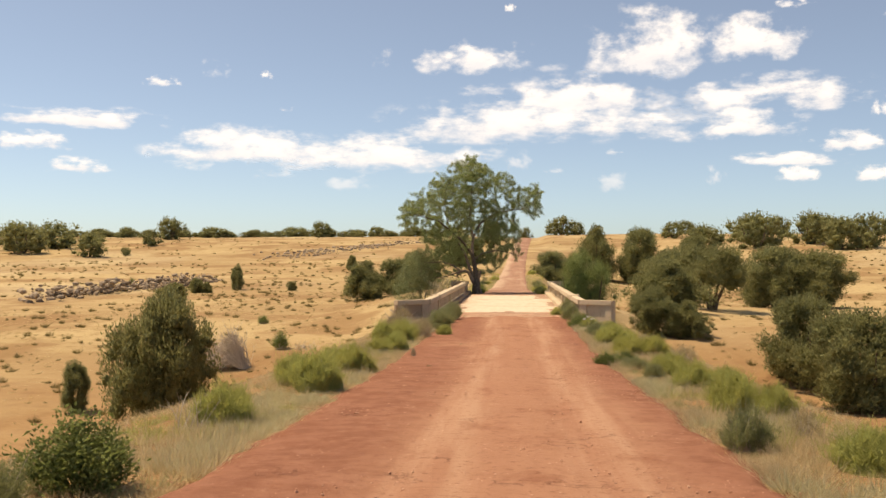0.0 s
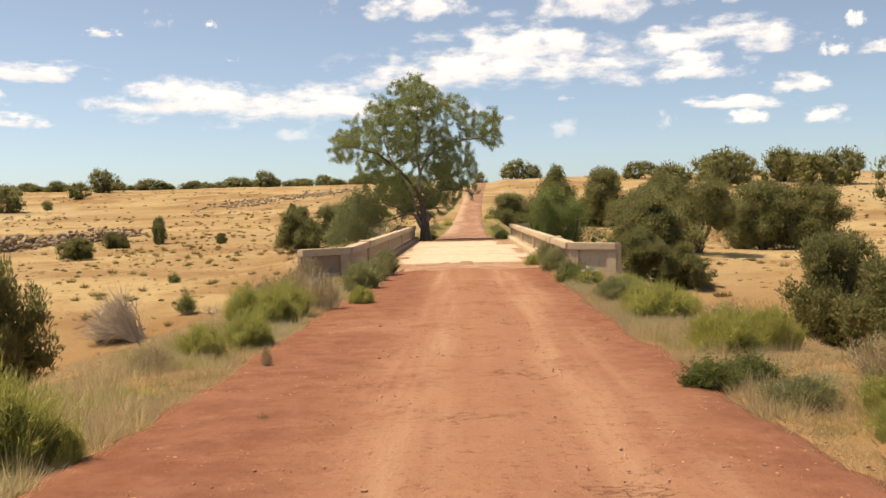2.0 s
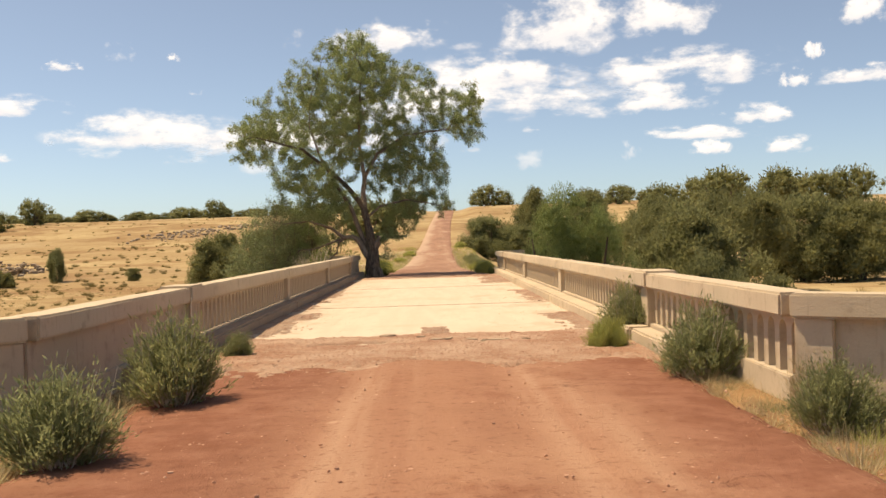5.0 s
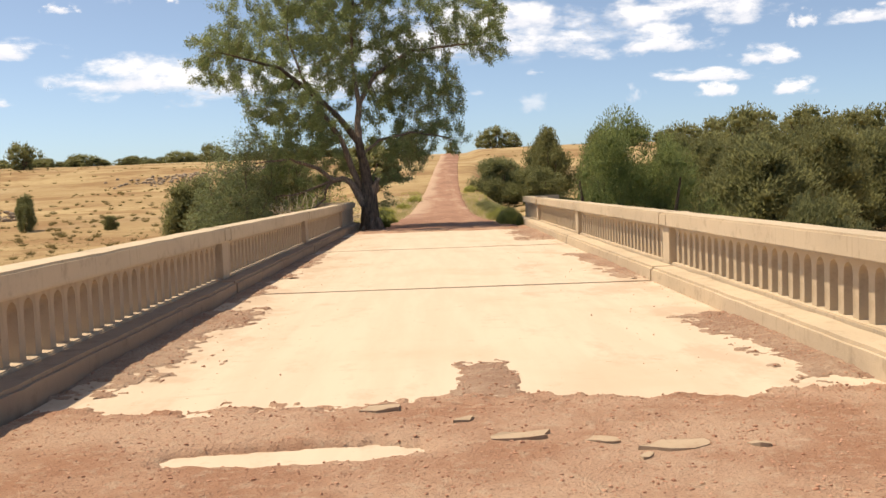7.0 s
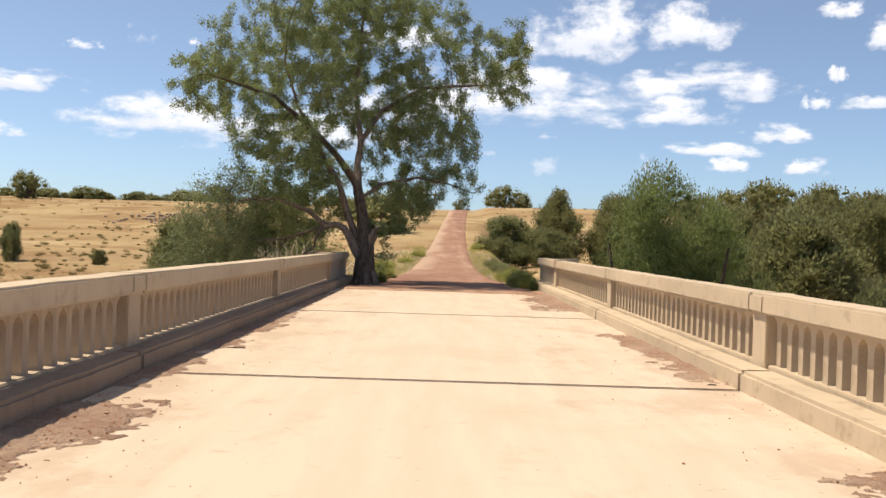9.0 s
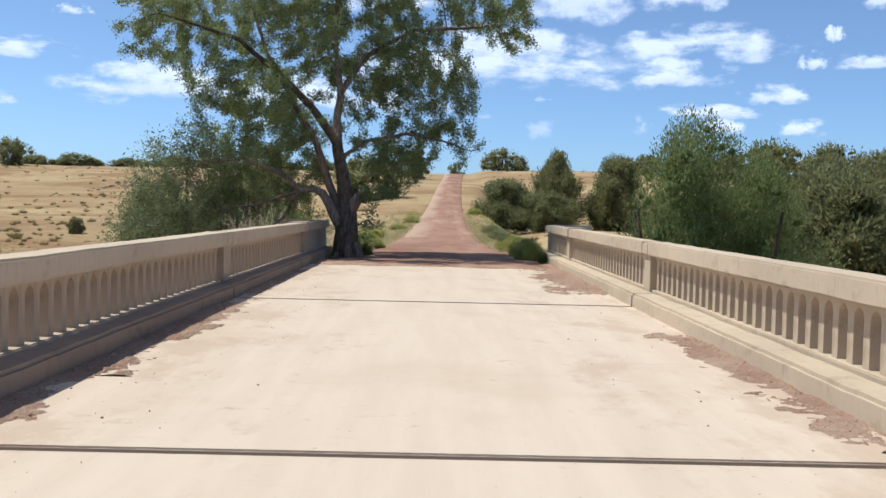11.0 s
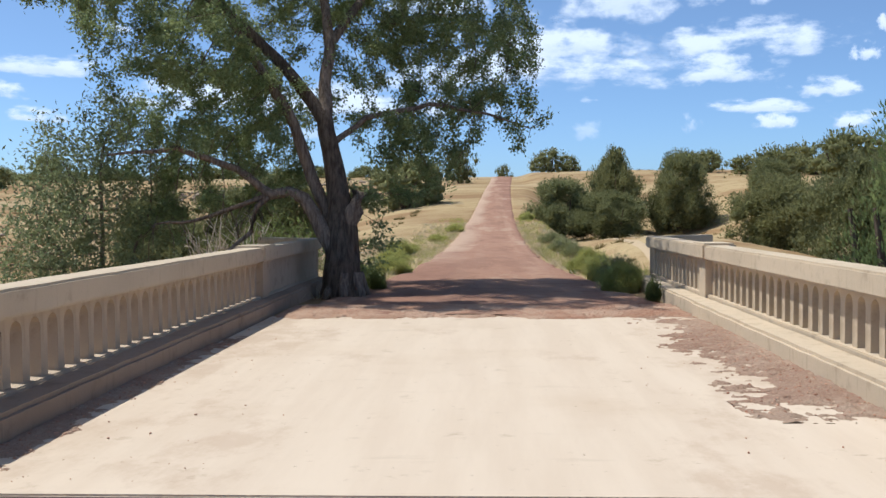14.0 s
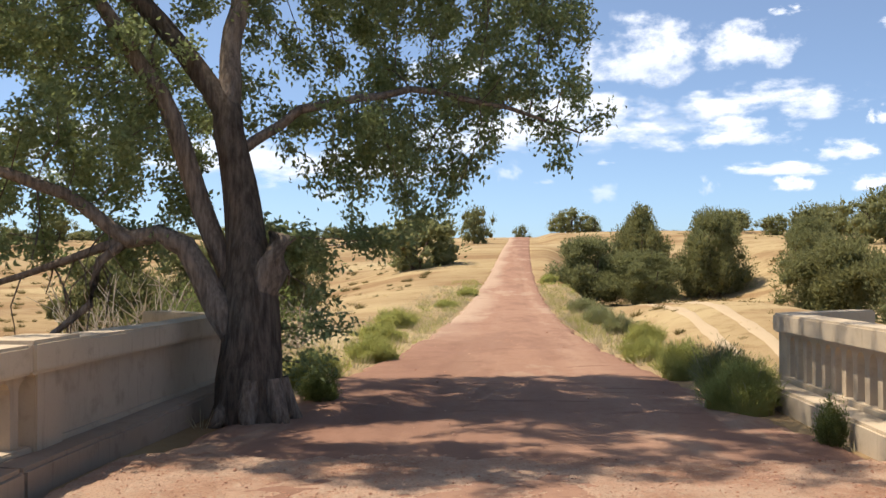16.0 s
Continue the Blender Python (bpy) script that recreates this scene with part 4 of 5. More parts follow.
def limbs(bm, nodes, parent, tip=0.007, power=2.3, base_most=0.34, fixed=None):
    """Tapered tubes along the limbs; a limb is as thick as all that it carries."""
    n = len(nodes)
    kids = [[] for _ in range(n)]
    for i, p in enumerate(parent):
        if p >= 0:
            kids[p].append(i)
    area = np.zeros(n)
    for i in range(n - 1, -1, -1):
        area[i] = sum(area[k] for k in kids[i]) if kids[i] else tip**power
    rad = np.minimum(area ** (1 / power), base_most)
    if fixed:
        for i, r in fixed.items():
            rad[i] = max(rad[i], r)
    starts = [(p, k) for p in range(n) for k in sorted(kids[p], key=lambda c: -rad[c])[(1 if parent[p] >= 0 else 0):]]
    starts = [(-1, i) for i in range(n) if parent[i] < 0] + starts
    for p, k in starts:
        line, rr = ([nodes[p]] if p >= 0 else []), ([min(rad[p], rad[k] * 1.15)] if p >= 0 else [])
        while True:
            line.append(nodes[k])
            rr.append(rad[k])
            if not kids[k]:
                break
            k = max(kids[k], key=lambda c: rad[c])
        if len(line) > 1:
            tube(bm, [tuple(q) for q in line], rr, 10 if rr[0] > 0.08 else (5 if rr[0] > 0.02 else 3))
    return rad, kids


def chain(points, start, seeds, width, fixed):
    """A line of guide points, cut into short steps, added to the seeds."""
    last = start
    for a, b, ra, rb in zip(points, points[1:], width, width[1:]):
        a, b = np.array(a, float), np.array(b, float)
        n = max(1, round(np.linalg.norm(b - a) / 0.3))
        for i in range(1, n + 1):
            seeds.append((a + (b - a) * i / n + RNG.normal(size=3) * 0.012, last))
            last = len(seeds) - 1
            fixed[last] = ra + (rb - ra) * i / n
    return last


def elm_tree():
    root = empty("elm_tree", (-3.25, 82.6, -0.65), "large spreading elm with green leaves beside the parapet end", "tree")
    o = np.array([-3.25, 82.6, -0.65])
    seeds, fixed = [(np.array([-3.25, 82.6, -0.75]), -1)], {0: 0.40}
    t1 = chain([(-3.3, 82.6, -0.75), (-3.3, 82.62, -0.2), (-3.3, 82.7, 0.6), (-3.36, 82.8, 1.3), (-3.55, 82.9, 2.2), (-3.64, 82.95, 2.7)], 0, seeds, [0.42, 0.36, 0.30, 0.22, 0.175, 0.165], fixed)
    fork = t1
    chain([(-3.64, 82.95, 2.7), (-4.02, 83.0, 3.2), (-4.4, 83.0, 3.7), (-5.2, 82.8, 4.5), (-6.4, 82.4, 5.5), (-8.2, 81.9, 6.0)], fork, seeds, [0.14, 0.125, 0.11, 0.09, 0.06, 0.03], fixed)
    up = chain([(-3.64, 82.95, 2.7), (-3.67, 83.2, 3.4), (-3.6, 83.4, 4.2)], fork, seeds, [0.14, 0.12, 0.11], fixed)
    chain([(-3.6, 83.4, 4.2), (-3.0, 84.4, 5.4), (-1.6, 85.4, 6.4), (0.9, 86.6, 6.8)], up, seeds, [0.10, 0.08, 0.06, 0.03], fixed)
    chain([(-3.6, 83.4, 4.2), (-3.9, 84.0, 6.0), (-3.7, 84.4, 9.0)], up, seeds, [0.10, 0.07, 0.03], fixed)
    chain([(-3.55, 82.9, 2.2), (-2.9, 83.3, 2.75), (-1.7, 83.7, 3.05), (-0.6, 84.1, 2.9), (0.3, 84.3, 2.6)], fork - 2, seeds, [0.07, 0.055, 0.045, 0.03, 0.015], fixed)
    chain([(-3.2, 82.6, 0.6), (-3.02, 82.58, 1.0), (-3.0, 82.56, 1.28)], 5, seeds, [0.19, 0.17, 0.13], fixed)
    t2 = chain([(-3.4, 82.7, 0.5), (-3.64, 82.9, 0.95), (-3.89, 82.9, 1.6), (-4.11, 82.9, 2.2), (-4.2, 82.85, 2.6), (-4.9, 82.5, 3.8), (-5.6, 82.0, 5.2), (-6.0, 81.6, 6.6)], 4, seeds, [0.17, 0.13, 0.12, 0.11, 0.10, 0.075, 0.05, 0.03], fixed)
    low = chain([(-3.5, 82.6, 0.3), (-3.73, 82.6, 0.7), (-3.98, 82.6, 1.18), (-4.29, 82.6, 1.34), (-4.6, 82.58, 1.28)], 3, seeds, [0.20, 0.15, 0.125, 0.11, 0.10], fixed)
    a1 = chain([(-4.6, 82.58, 1.28), (-4.9, 82.55, 1.2), (-5.4, 82.5, 1.0), (-6.0, 82.45, 0.8), (-6.8, 82.4, 0.75)], low, seeds, [0.07, 0.055, 0.045, 0.035, 0.02], fixed)
    chain([(-4.6, 82.58, 1.28), (-4.86, 82.5, 1.06), (-4.97, 82.45, 0.58), (-5.39, 82.4, 0.25), (-5.7, 82.3, 0.1)], low, seeds, [0.065, 0.055, 0.045, 0.035, 0.015], fixed)
    chain([(-4.6, 82.58, 1.28), (-5.2, 82.4, 1.75), (-6.2, 82.0, 2.1), (-7.4, 81.8, 2.0)], low, seeds, [0.085, 0.07, 0.05, 0.02], fixed)
    for k in range(34):
        j = RNG.integers(low, a1 + 14) if k < 26 else RNG.integers(fork + 4, fork + 12)
        q = seeds[min(j, len(seeds) - 1)][0]
        dx, dz = RNG.uniform(-0.35, 0.25), -RNG.uniform(0.3, 0.9)
        chain([q, q + np.array([dx * 0.7, RNG.uniform(-0.2, 0.2), dz * 0.45]), q + np.array([dx, RNG.uniform(-0.3, 0.3), dz])], min(j, len(seeds) - 1), seeds, [0.014, 0.009, 0.004], fixed)
    lumps = [(-9.6, 5.6, 0.8), (-9.0, 6.8, 0.8), (2.1, 7.2, 0.8), (1.8, 8.3, 0.9), (-4.4, 10.3, 0.9), (-3.6, 9.9, 1.4), (-2.2, 9.3, 1.4), (-0.9, 8.6, 1.3), (0.5, 7.7, 1.3), (1.4, 6.7, 0.9), (-5.2, 8.8, 1.2), (-6.6, 8.0, 1.2), (-7.6, 7.0, 1.2), (-8.9, 6.1, 0.9), (-5.3, 6.9, 1.3), (-3.6, 7.5, 1.4), (-1.8, 6.9, 1.2), (-0.6, 5.3, 1.2), (0.0, 4.7, 0.8), (-1.2, 3.7, 1.1), (-2.0, 5.0, 1.1), (-6.9, 5.2, 1.0), (-7.3, 4.0, 1.0), (-5.6, 4.0, 1.0), (-5.3, 2.7, 1.0), (-1.8, 2.3, 0.9), (-6.6, 2.4, 1.1), (-4.7, 5.4, 1.0)]
    T = []
    for x, z, r in lumps:
        span = 3.6 * math.sqrt(max(0.1, 1 - ((x + 3.7) / 6.8) ** 2)) * (1.0 if z > 3.4 else 0.6)
        x = -3.7 + (x + 3.7) * (0.96 if x < 0 else (0.98 if z > 5.5 else 0.88))
        mid = 84.3 if x < -1.2 else 86.2
        near = span * 0.85 * min(1.0, max(0.1, (-1.6 - x) / 3.0))
        for y in (mid - near, mid + RNG.uniform(-0.5, 0.5), mid + span * 0.8) if x < -1.2 else (mid - 0.9, mid + 0.9):
            k = int(26 * r**2)
            c = np.array([x + RNG.uniform(-0.5, 0.5), y, z + RNG.uniform(-0.4, 0.4)])
            T += list(c + unit(RNG.normal(size=(k, 3))) * (r * RNG.uniform(0.45, 1.0, k) ** 0.6)[:, None] * np.array([1, 1, 0.8]))
    for x, y, z, r in ((-2.6, 84.0, 1.6, 0.6), (-2.0, 83.8, 1.7, 0.7), (-1.5, 84.2, 2.3, 0.9), (-0.7, 84.4, 2.9, 0.8), (0.0, 84.4, 2.7, 0.6), (0.3, 85.0, 4.1, 0.5), (-2.6, 83.6, 2.6, 0.8), (-1.7, 84.6, 3.6, 0.9), (-4.9, 82.2, 2.3, 0.8), (-5.8, 82.1, 2.4, 0.9), (-5.4, 82.3, 1.75, 0.5), (-6.8, 82.0, 2.3, 0.8), (-4.5, 82.4, 3.1, 0.7), (-5.2, 82.0, 3.4, 0.8), (-2.9, 84.6, 3.2, 0.8), (-2.4, 85.2, 4.1, 1.0), (-2.8, 85.5, 5.0, 1.0), (-3.0, 83.8, 4.5, 0.7), (-2.0, 84.0, 4.9, 0.9), (-4.2, 83.6, 2.0, 0.5), (-5.7, 83.5, 1.6, 0.55), (-6.5, 83.2, 1.5, 0.6), (-5.0, 83.6, 1.7, 0.5)):
        T += list(np.array([x, y, z]) + unit(RNG.normal(size=(int(34 * r**2), 3))) * r * RNG.uniform(0.5, 1.0))
    T += list(np.array([-2.7, 82.9, 0.5]) + RNG.normal(size=(14, 3)) * np.array([0.18, 0.25, 0.45]))
    nodes, parent = colonise(seeds, T, droop=0.12)
    bm = bmesh.new()
    rad, kids = limbs(bm, nodes - o, parent, fixed=fixed)
    for k in range(7):
        a = 2 * math.pi * k / 7 + 0.3
        tube(bm, [(0.26 * math.cos(a), 0.26 * math.sin(a), 0.45), (0.36 * math.cos(a), 0.36 * math.sin(a), 0.12), (0.50 * math.cos(a), 0.48 * math.sin(a), -0.08)], [0.10, 0.11, 0.05], 7)
    roughen(bm, 0.012, 3.0)
    part("trunk", bm, ELMBARK, root, "grey-brown furrowed bark", True)
    thin = np.where(rad < 0.055)[0]
    thin = thin[thin >= len(seeds)]
    thin = thin[RNG.uniform(size=len(thin)) < 0.93]
    per = 145
    i = np.repeat(thin, per)
    d = unit(nodes[i] - nodes[np.maximum(parent[i], 0)])
    hub = np.repeat(RNG.normal(size=(len(thin), 3)) * 0.13, per, 0)
    pos = nodes[i] - o + hub + RNG.normal(size=(len(i), 3)) * 0.08 + d * RNG.uniform(-0.12, 0.3, len(i))[:, None]
    axis = unit(d * 0.6 + RNG.normal(size=(len(i), 3)) * 0.8 + np.array([0, 0, -0.25]))
    lv = leaf_quads(pos, axis, RNG.uniform(0.05, 0.10, len(i)), RNG.uniform(0.028, 0.05, len(i)), RNG)
    place_mesh("crown", poly_mesh("crown", lv, 4), ELM, root, "loose crown of green leaves")


elm_tree()


def thicket(name, base, lumps, stems, per, label, mat, density=110):
    root = empty(name, base, label, "shrub")
    o = np.array(base)
    seeds, fixed = [(np.array(base) + np.array([0, 0, -0.3]), -1)], {0: 0.10}
    for q in stems:
        chain([base, q], 0, seeds, [0.07, 0.03], fixed)
    T = []
    for x, y, z, r in lumps:
        k = int(density * r**2)
        T += list(np.array([x, y, z]) + unit(RNG.normal(size=(k, 3))) * (r * RNG.uniform(0.3, 1.0, k))[:, None])
    nodes, parent = colonise(seeds, T, 2.6, 0.26, 0.19, 130)
    bm = bmesh.new()
    rad, kids = limbs(bm, nodes - o, parent, fixed=fixed)
    part("stem_clump", bm, ELMBARK, root)
    thin = np.where(rad < 0.022)[0]
    i = np.repeat(thin[thin > 3], per)
    pos = nodes[i] - o + RNG.normal(size=(len(i), 3)) * 0.16
    axis = unit(RNG.normal(size=(len(i), 3)) + np.array([0, 0, 0.1]))
    lv = leaf_quads(pos, axis, RNG.uniform(0.07, 0.13, len(i)), RNG.uniform(0.028, 0.05, len(i)), RNG)
    place_mesh("foliage", poly_mesh("foliage", lv, 4), mat, root)


thicket("elm_thicket", (-8.2, 83.2, -3.2), [(-9.6, 83.4, 0.2, 0.9), (-9.2, 83.2, 1.1, 0.9), (-8.6, 83.0, 2.1, 0.9), (-7.8, 83.4, 2.8, 0.8), (-7.3, 82.8, 2.0, 0.9), (-8.1, 82.6, 1.0, 1.0), (-7.2, 83.2, 1.0, 0.8), (-8.6, 82.8, -0.2, 1.1), (-7.4, 83.0, 0.0, 0.9), (-9.8, 83.2, -0.9, 0.9), (-8.4, 82.8, -1.3, 1.1)], [(-8.9, 83.2, 0.2), (-8.0, 83.0, 0.8), (-7.4, 83.1, 0.3)], 34, "grey-green leafy thicket of young elms behind the parapet", THICKET)
thicket("leafy_shrub", (-5.4, 92.5, -1.3), [(-5.4, 92.5, 0.0, 1.0), (-6.6, 92.0, 0.2, 1.0), (-7.6, 93.0, -0.2, 0.9)], [(-5.6, 92.4, -0.4)], 16, "low green shrub beyond the parapet", DARKLEAF)

# ---- roadside shrubs ----
for k in range(3):
    STORE["green%d" % k] = shrub_maker("rabbitbrush", 101 + k, 9000, RABBIT, "bright yellow-green rabbitbrush at the road edge", "shrub", "R", 0.0065, 20)
for k in range(3):
    STORE["grey%d" % k] = shrub_maker("saltbush", 131 + k, 640, SAGE, "grey-green leafy saltbush at the road edge", "shrub", "S", 0.01, 60, 18)
for k in range(2):
    STORE["dark%d" % k] = shrub_maker("leafy_bush", 151 + k, 520, DARKLEAF, "dark green leafy bush at the road edge", "shrub", "D", 0.01, 0, 11)
for k in range(2):
    STORE["dry%d" % k] = shrub_maker("dry_bush", 171 + k, 2600, DRYSTEM, "dry twiggy brown bush at the road edge", "shrub", "T", 0.006, 80)

GREEN_LEFT = [(-4.07, 12.9, 0.9, 0.58), (-3.75, 17.3, 1.1, 0.74), (-4.3, 18.0, 0.9, 0.62), (-3.75, 21.0, 1.0, 0.68), (-4.3, 21.8, 0.8, 0.55), (-3.38, 21.1, 0.45, 0.32), (-4.0, 27.2, 0.78, 0.47), (-3.65, 28.4, 0.82, 0.57), (-3.8, 31.4, 0.85, 0.7), (-3.95, 33.0, 1.1, 0.74), (-4.5, 32.0, 0.9, 0.7), (-2.75, 35.5, 0.64, 0.44)]
GREEN_RIGHT = [(3.2, 10.05, 0.95, 0.46), (2.95, 14.9, 0.95, 0.6), (3.4, 14.4, 0.7, 0.5), (3.0, 18.4, 0.95, 0.56), (3.75, 19.1, 0.7, 0.42), (2.9, 21.5, 0.75, 0.46), (3.25, 22.5, 0.85, 0.46), (2.85, 26.7, 1.1, 0.62), (3.55, 27.2, 0.9, 0.6), (2.87, 31.2, 1.3, 0.68), (3.4, 31.8, 0.8, 0.5), (2.85, 33.0, 0.75, 0.56), (3.4, 37.6, 0.9, 0.43), (2.8, 40.0, 0.8, 0.5), (1.95, 49.7, 0.65, 0.5)]
GREEN_FAR = [(-3.5, 87.3, 1.0, 0.45), (-3.05, 90.4, 1.1, 0.5), (-3.6, 96.0, 1.3, 0.5), (-3.9, 102.0, 1.6, 0.6), (-3.2, 116.6, 1.3, 0.4), (-2.5, 125.7, 1.4, 0.55), (-3.4, 85.8, 0.6, 0.35), (1.95, 90.6, 1.0, 0.45), (2.1, 87.4, 1.0, 0.6), (2.5, 138.6, 1.4, 0.6), (2.6, 95.0, 1.1, 0.55), (2.05, 83.6, 1.0, 0.6), (2.3, 85.0, 0.9, 0.55)]
for i, (x, y, w, h) in enumerate(GREEN_LEFT + GREEN_RIGHT + GREEN_FAR):
    plant("green%d" % (i % 3), x, y, w * 1.05, h * 1.1, i, 0.03)
GREY = [(-4.3, 7.5, 0.7, 0.42), (2.25, 11.2, 0.66, 0.52), (-3.25, 40.1, 1.2, 0.82), (-3.2, 43.2, 1.0, 0.75), (-3.1, 46.0, 1.1, 0.92), (-3.3, 38.5, 0.46, 0.34), (-3.25, 50.0, 0.5, 0.45), (2.5, 46.8, 1.1, 0.82), (2.6, 43.6, 0.8, 0.6), (2.7, 35.3, 0.9, 0.6), (3.1, 35.8, 0.7, 0.5), (2.5, 22.9, 0.75, 0.32), (2.6, 20.6, 0.5, 0.35), (2.45, 103.9, 1.2, 0.55), (2.6, 112.0, 1.4, 0.7), (2.2, 85.3, 0.9, 0.7), (2.5, 99.0, 1.1, 0.6), (2.8, 107.5, 1.2, 0.6)]
for i, (x, y, w, h) in enumerate(GREY):
    plant("grey%d" % (i % 3), x, y, w, h, i, 0.03)
plant("grey1", 2.6, 51.25, 0.95, 0.85, 5, 0.03, "grey-green saltbush growing against the concrete kerb", DECK_Z)
for i, (x, y, w, h) in enumerate([(-3.95, 8.3, 1.05, 0.72), (1.95, 24.0, 0.7, 0.36), (2.45, 24.3, 0.7, 0.36), (2.25, 81.3, 0.34, 0.5), (2.4, 41.0, 0.9, 0.46), (2.75, 42.0, 0.8, 0.55), (-2.85, 84.2, 0.6, 0.5)]):
    plant("dark%d" % (i % 2), x, y, w, h, i, 0.03)
for i, (x, y, w, h) in enumerate([(-3.4, 34.3, 1.0, 0.85), (-4.6, 34.4, 1.1, 0.85), (-4.9, 38.8, 1.1, 0.75), (-4.3, 26.0, 0.7, 0.4), (3.16, 12.2, 0.5, 0.42), (3.6, 29.4, 1.0, 0.55), (3.9, 24.6, 0.9, 0.5), (-5.2, 43.5, 1.2, 0.9), (2.95, 44.8, 0.7, 0.6), (3.3, 34.6, 0.8, 0.5), (-2.93, 26.2, 0.17, 0.32), (-1.9, 30.5, 0.16, 0.12), (-2.2, 22.5, 0.2, 0.14)]):
    plant("dry%d" % (i % 2), x, y, w, h, i, 0.03)


# ---- a flowering poppy by the wing wall ----
def prickly_poppy(x, y, seed, heads):
    """A rosette of broad toothed leaves and a few stems, each with a bowl of crumpled petals. heads: dx, dy, height."""
    rng = np.random.default_rng(seed)
    root = empty("prickly_poppy", (x, y, float(ground_z(np.float64(x), np.float64(y)))), "blue-green prickly poppy with white papery flowers", "flower")
    for dx, dy, h in heads:
        bm = bmesh.new()
        tube(bm, [(0, 0, -0.05), (dx * 0.5 + 0.02, dy * 0.5, h * 0.5), (dx, dy, h)], [0.012, 0.009, 0.006], 6)
        part("stem", bm, SAGE, root)
        bm = bmesh.new()
        tilt = Matrix.Translation((dx, dy, h)) @ Matrix.Rotation(rng.uniform(-0.7, 0.2), 4, "X") @ Matrix.Rotation(rng.uniform(-0.4, 0.4), 4, "Y")
        for k in range(6):
            rows = []
            for s, w, up in ((0.0, 0.008, 0.0), (0.025, 0.03, 0.008), (0.05, 0.04, 0.03), (0.062, 0.03, 0.055)):
                rows.append([bm.verts.new(tilt @ Matrix.Rotation(k * math.pi / 3 + 0.1 * (k % 2), 4, "Z") @ Vector((s + rng.uniform(-0.004, 0.004), e * w, up + 0.01 * abs(e) + rng.uniform(-0.004, 0.004)))) for e in (-1, 0, 1)])
            for a, b in zip(rows, rows[1:]):
                for q in range(2):
                    bm.faces.new((a[q], a[q + 1], b[q + 1], b[q]))
        part("blossom", bm, PETAL, root, "white petals")
    n = 90
    a, e = rng.uniform(0, 6.28, n), rng.uniform(0.1, 1.2, n)
    axis = np.stack([np.cos(a) * np.cos(e), np.sin(a) * np.cos(e), np.sin(e)], 1)
    pos = axis * np.array([0.7, 0.7, 0.6]) * rng.uniform(0.05, 0.42, n)[:, None]
    place_mesh("foliage", poly_mesh("foliage", leaf_quads(pos, axis, rng.uniform(0.08, 0.16, n), rng.uniform(0.035, 0.06, n), rng), 4), SAGE, root)


prickly_poppy(2.66, 39.55, 61, ((0.05, 0.0, 0.46), (-0.07, -0.05, 0.38), (0.2, 0.1, 0.36)))
prickly_poppy(2.9, 40.5, 62, ((0.0, 0.05, 0.42), (0.12, -0.05, 0.34)))


# ---- dead brush ----
def dead_brush(x, y, wide, high, count, seed, label, fallen=False):
    """A tangle of bent bare branches, each with a few finer twigs. fallen: they fan out from a stump on one side."""
    rng = np.random.default_rng(seed)
    root = empty("dead_brush", (x, y, float(ground_z(np.float64(x), np.float64(y)))), label, "dead branches")
    bm = bmesh.new()
    for k in range(count):
        a, e = rng.uniform(0, 6.28), rng.uniform(0.05, 1.45)
        st = Vector((rng.uniform(-0.25, 0.25) * wide, rng.uniform(-0.25, 0.25) * wide, 0.0))
        d = Vector((math.cos(a) * math.cos(e) * wide / 2, math.sin(a) * math.cos(e) * wide / 2, math.sin(e) * high)) * rng.uniform(0.5, 1.0)
        if fallen:
            a, e = rng.normal(3.1, 0.5), rng.uniform(0.05, 1.2)
            st = Vector((rng.normal(0.3, 0.04) * wide, rng.normal(0, 0.08) * wide, 0.05))
            d = Vector((math.cos(a) * math.cos(e) * 0.72 * wide, math.sin(a) * math.cos(e) * 0.4 * wide, math.sin(e) * high)) * rng.uniform(0.6, 1.0)
        bend = Vector(rng.normal(size=3)) * (0.035 if fallen else 0.06) * wide
        r = rng.uniform(0.012, 0.026) * min(wide, 2.6) / 2.2
        mid, end = st + d * 0.5 + bend + Vector((0, 0, 0.12 * high)), st + d + bend * 0.4
        tube(bm, [st, mid, end], [r, r * 0.7, r * 0.25], 4)
        for q in range(3 if wide > 1.2 else 1):
            at = mid.lerp(end, rng.uniform(0.0, 0.8))
            out = (d.normalized() + Vector(rng.normal(size=3)) * 0.6) * rng.uniform(0.1, 0.22) * wide
            tube(bm, [at, at + out * 0.5 + bend * 0.3, at + out], [r * 0.5, r * 0.4, r * 0.15], 3)
    part("branch_tangle", bm, TWIG, root)


dead_brush(-21.2, 70.8, 4.4, 3.0, 300, 3, "fallen dead tree of bleached branches in the field", True)
dead_brush(-4.55, 41.0, 0.95, 0.5, 46, 14, "broken bleached branches beside the road")
dead_brush(-5.6, 44.8, 1.5, 0.7, 40, 4, "broken bleached branches beside the road")
dead_brush(3.6, 36.2, 0.9, 0.45, 22, 5, "broken bleached branches beside the road")
dead_brush(-4.4, 12.4, 0.7, 0.6, 14, 6, "bare pale twigs beside the road")
dead_brush(-5.6, 94.0, 2.0, 1.2, 50, 7, "tangle of bare twigs under the elm")
dead_brush(-7.0, 88.5, 2.6, 2.0, 60, 8, "tangle of bare twigs under the elm")
dead_brush(-17.0, 77.3, 2.2, 0.35, 26, 9, "fallen bleached branch in the field")
STORE["field0"] = shrub_maker("field_shrub", 191, 420, DARKLEAF, "small dark shrub in the dry field", "shrub", "D", 0.01, 20, 9)
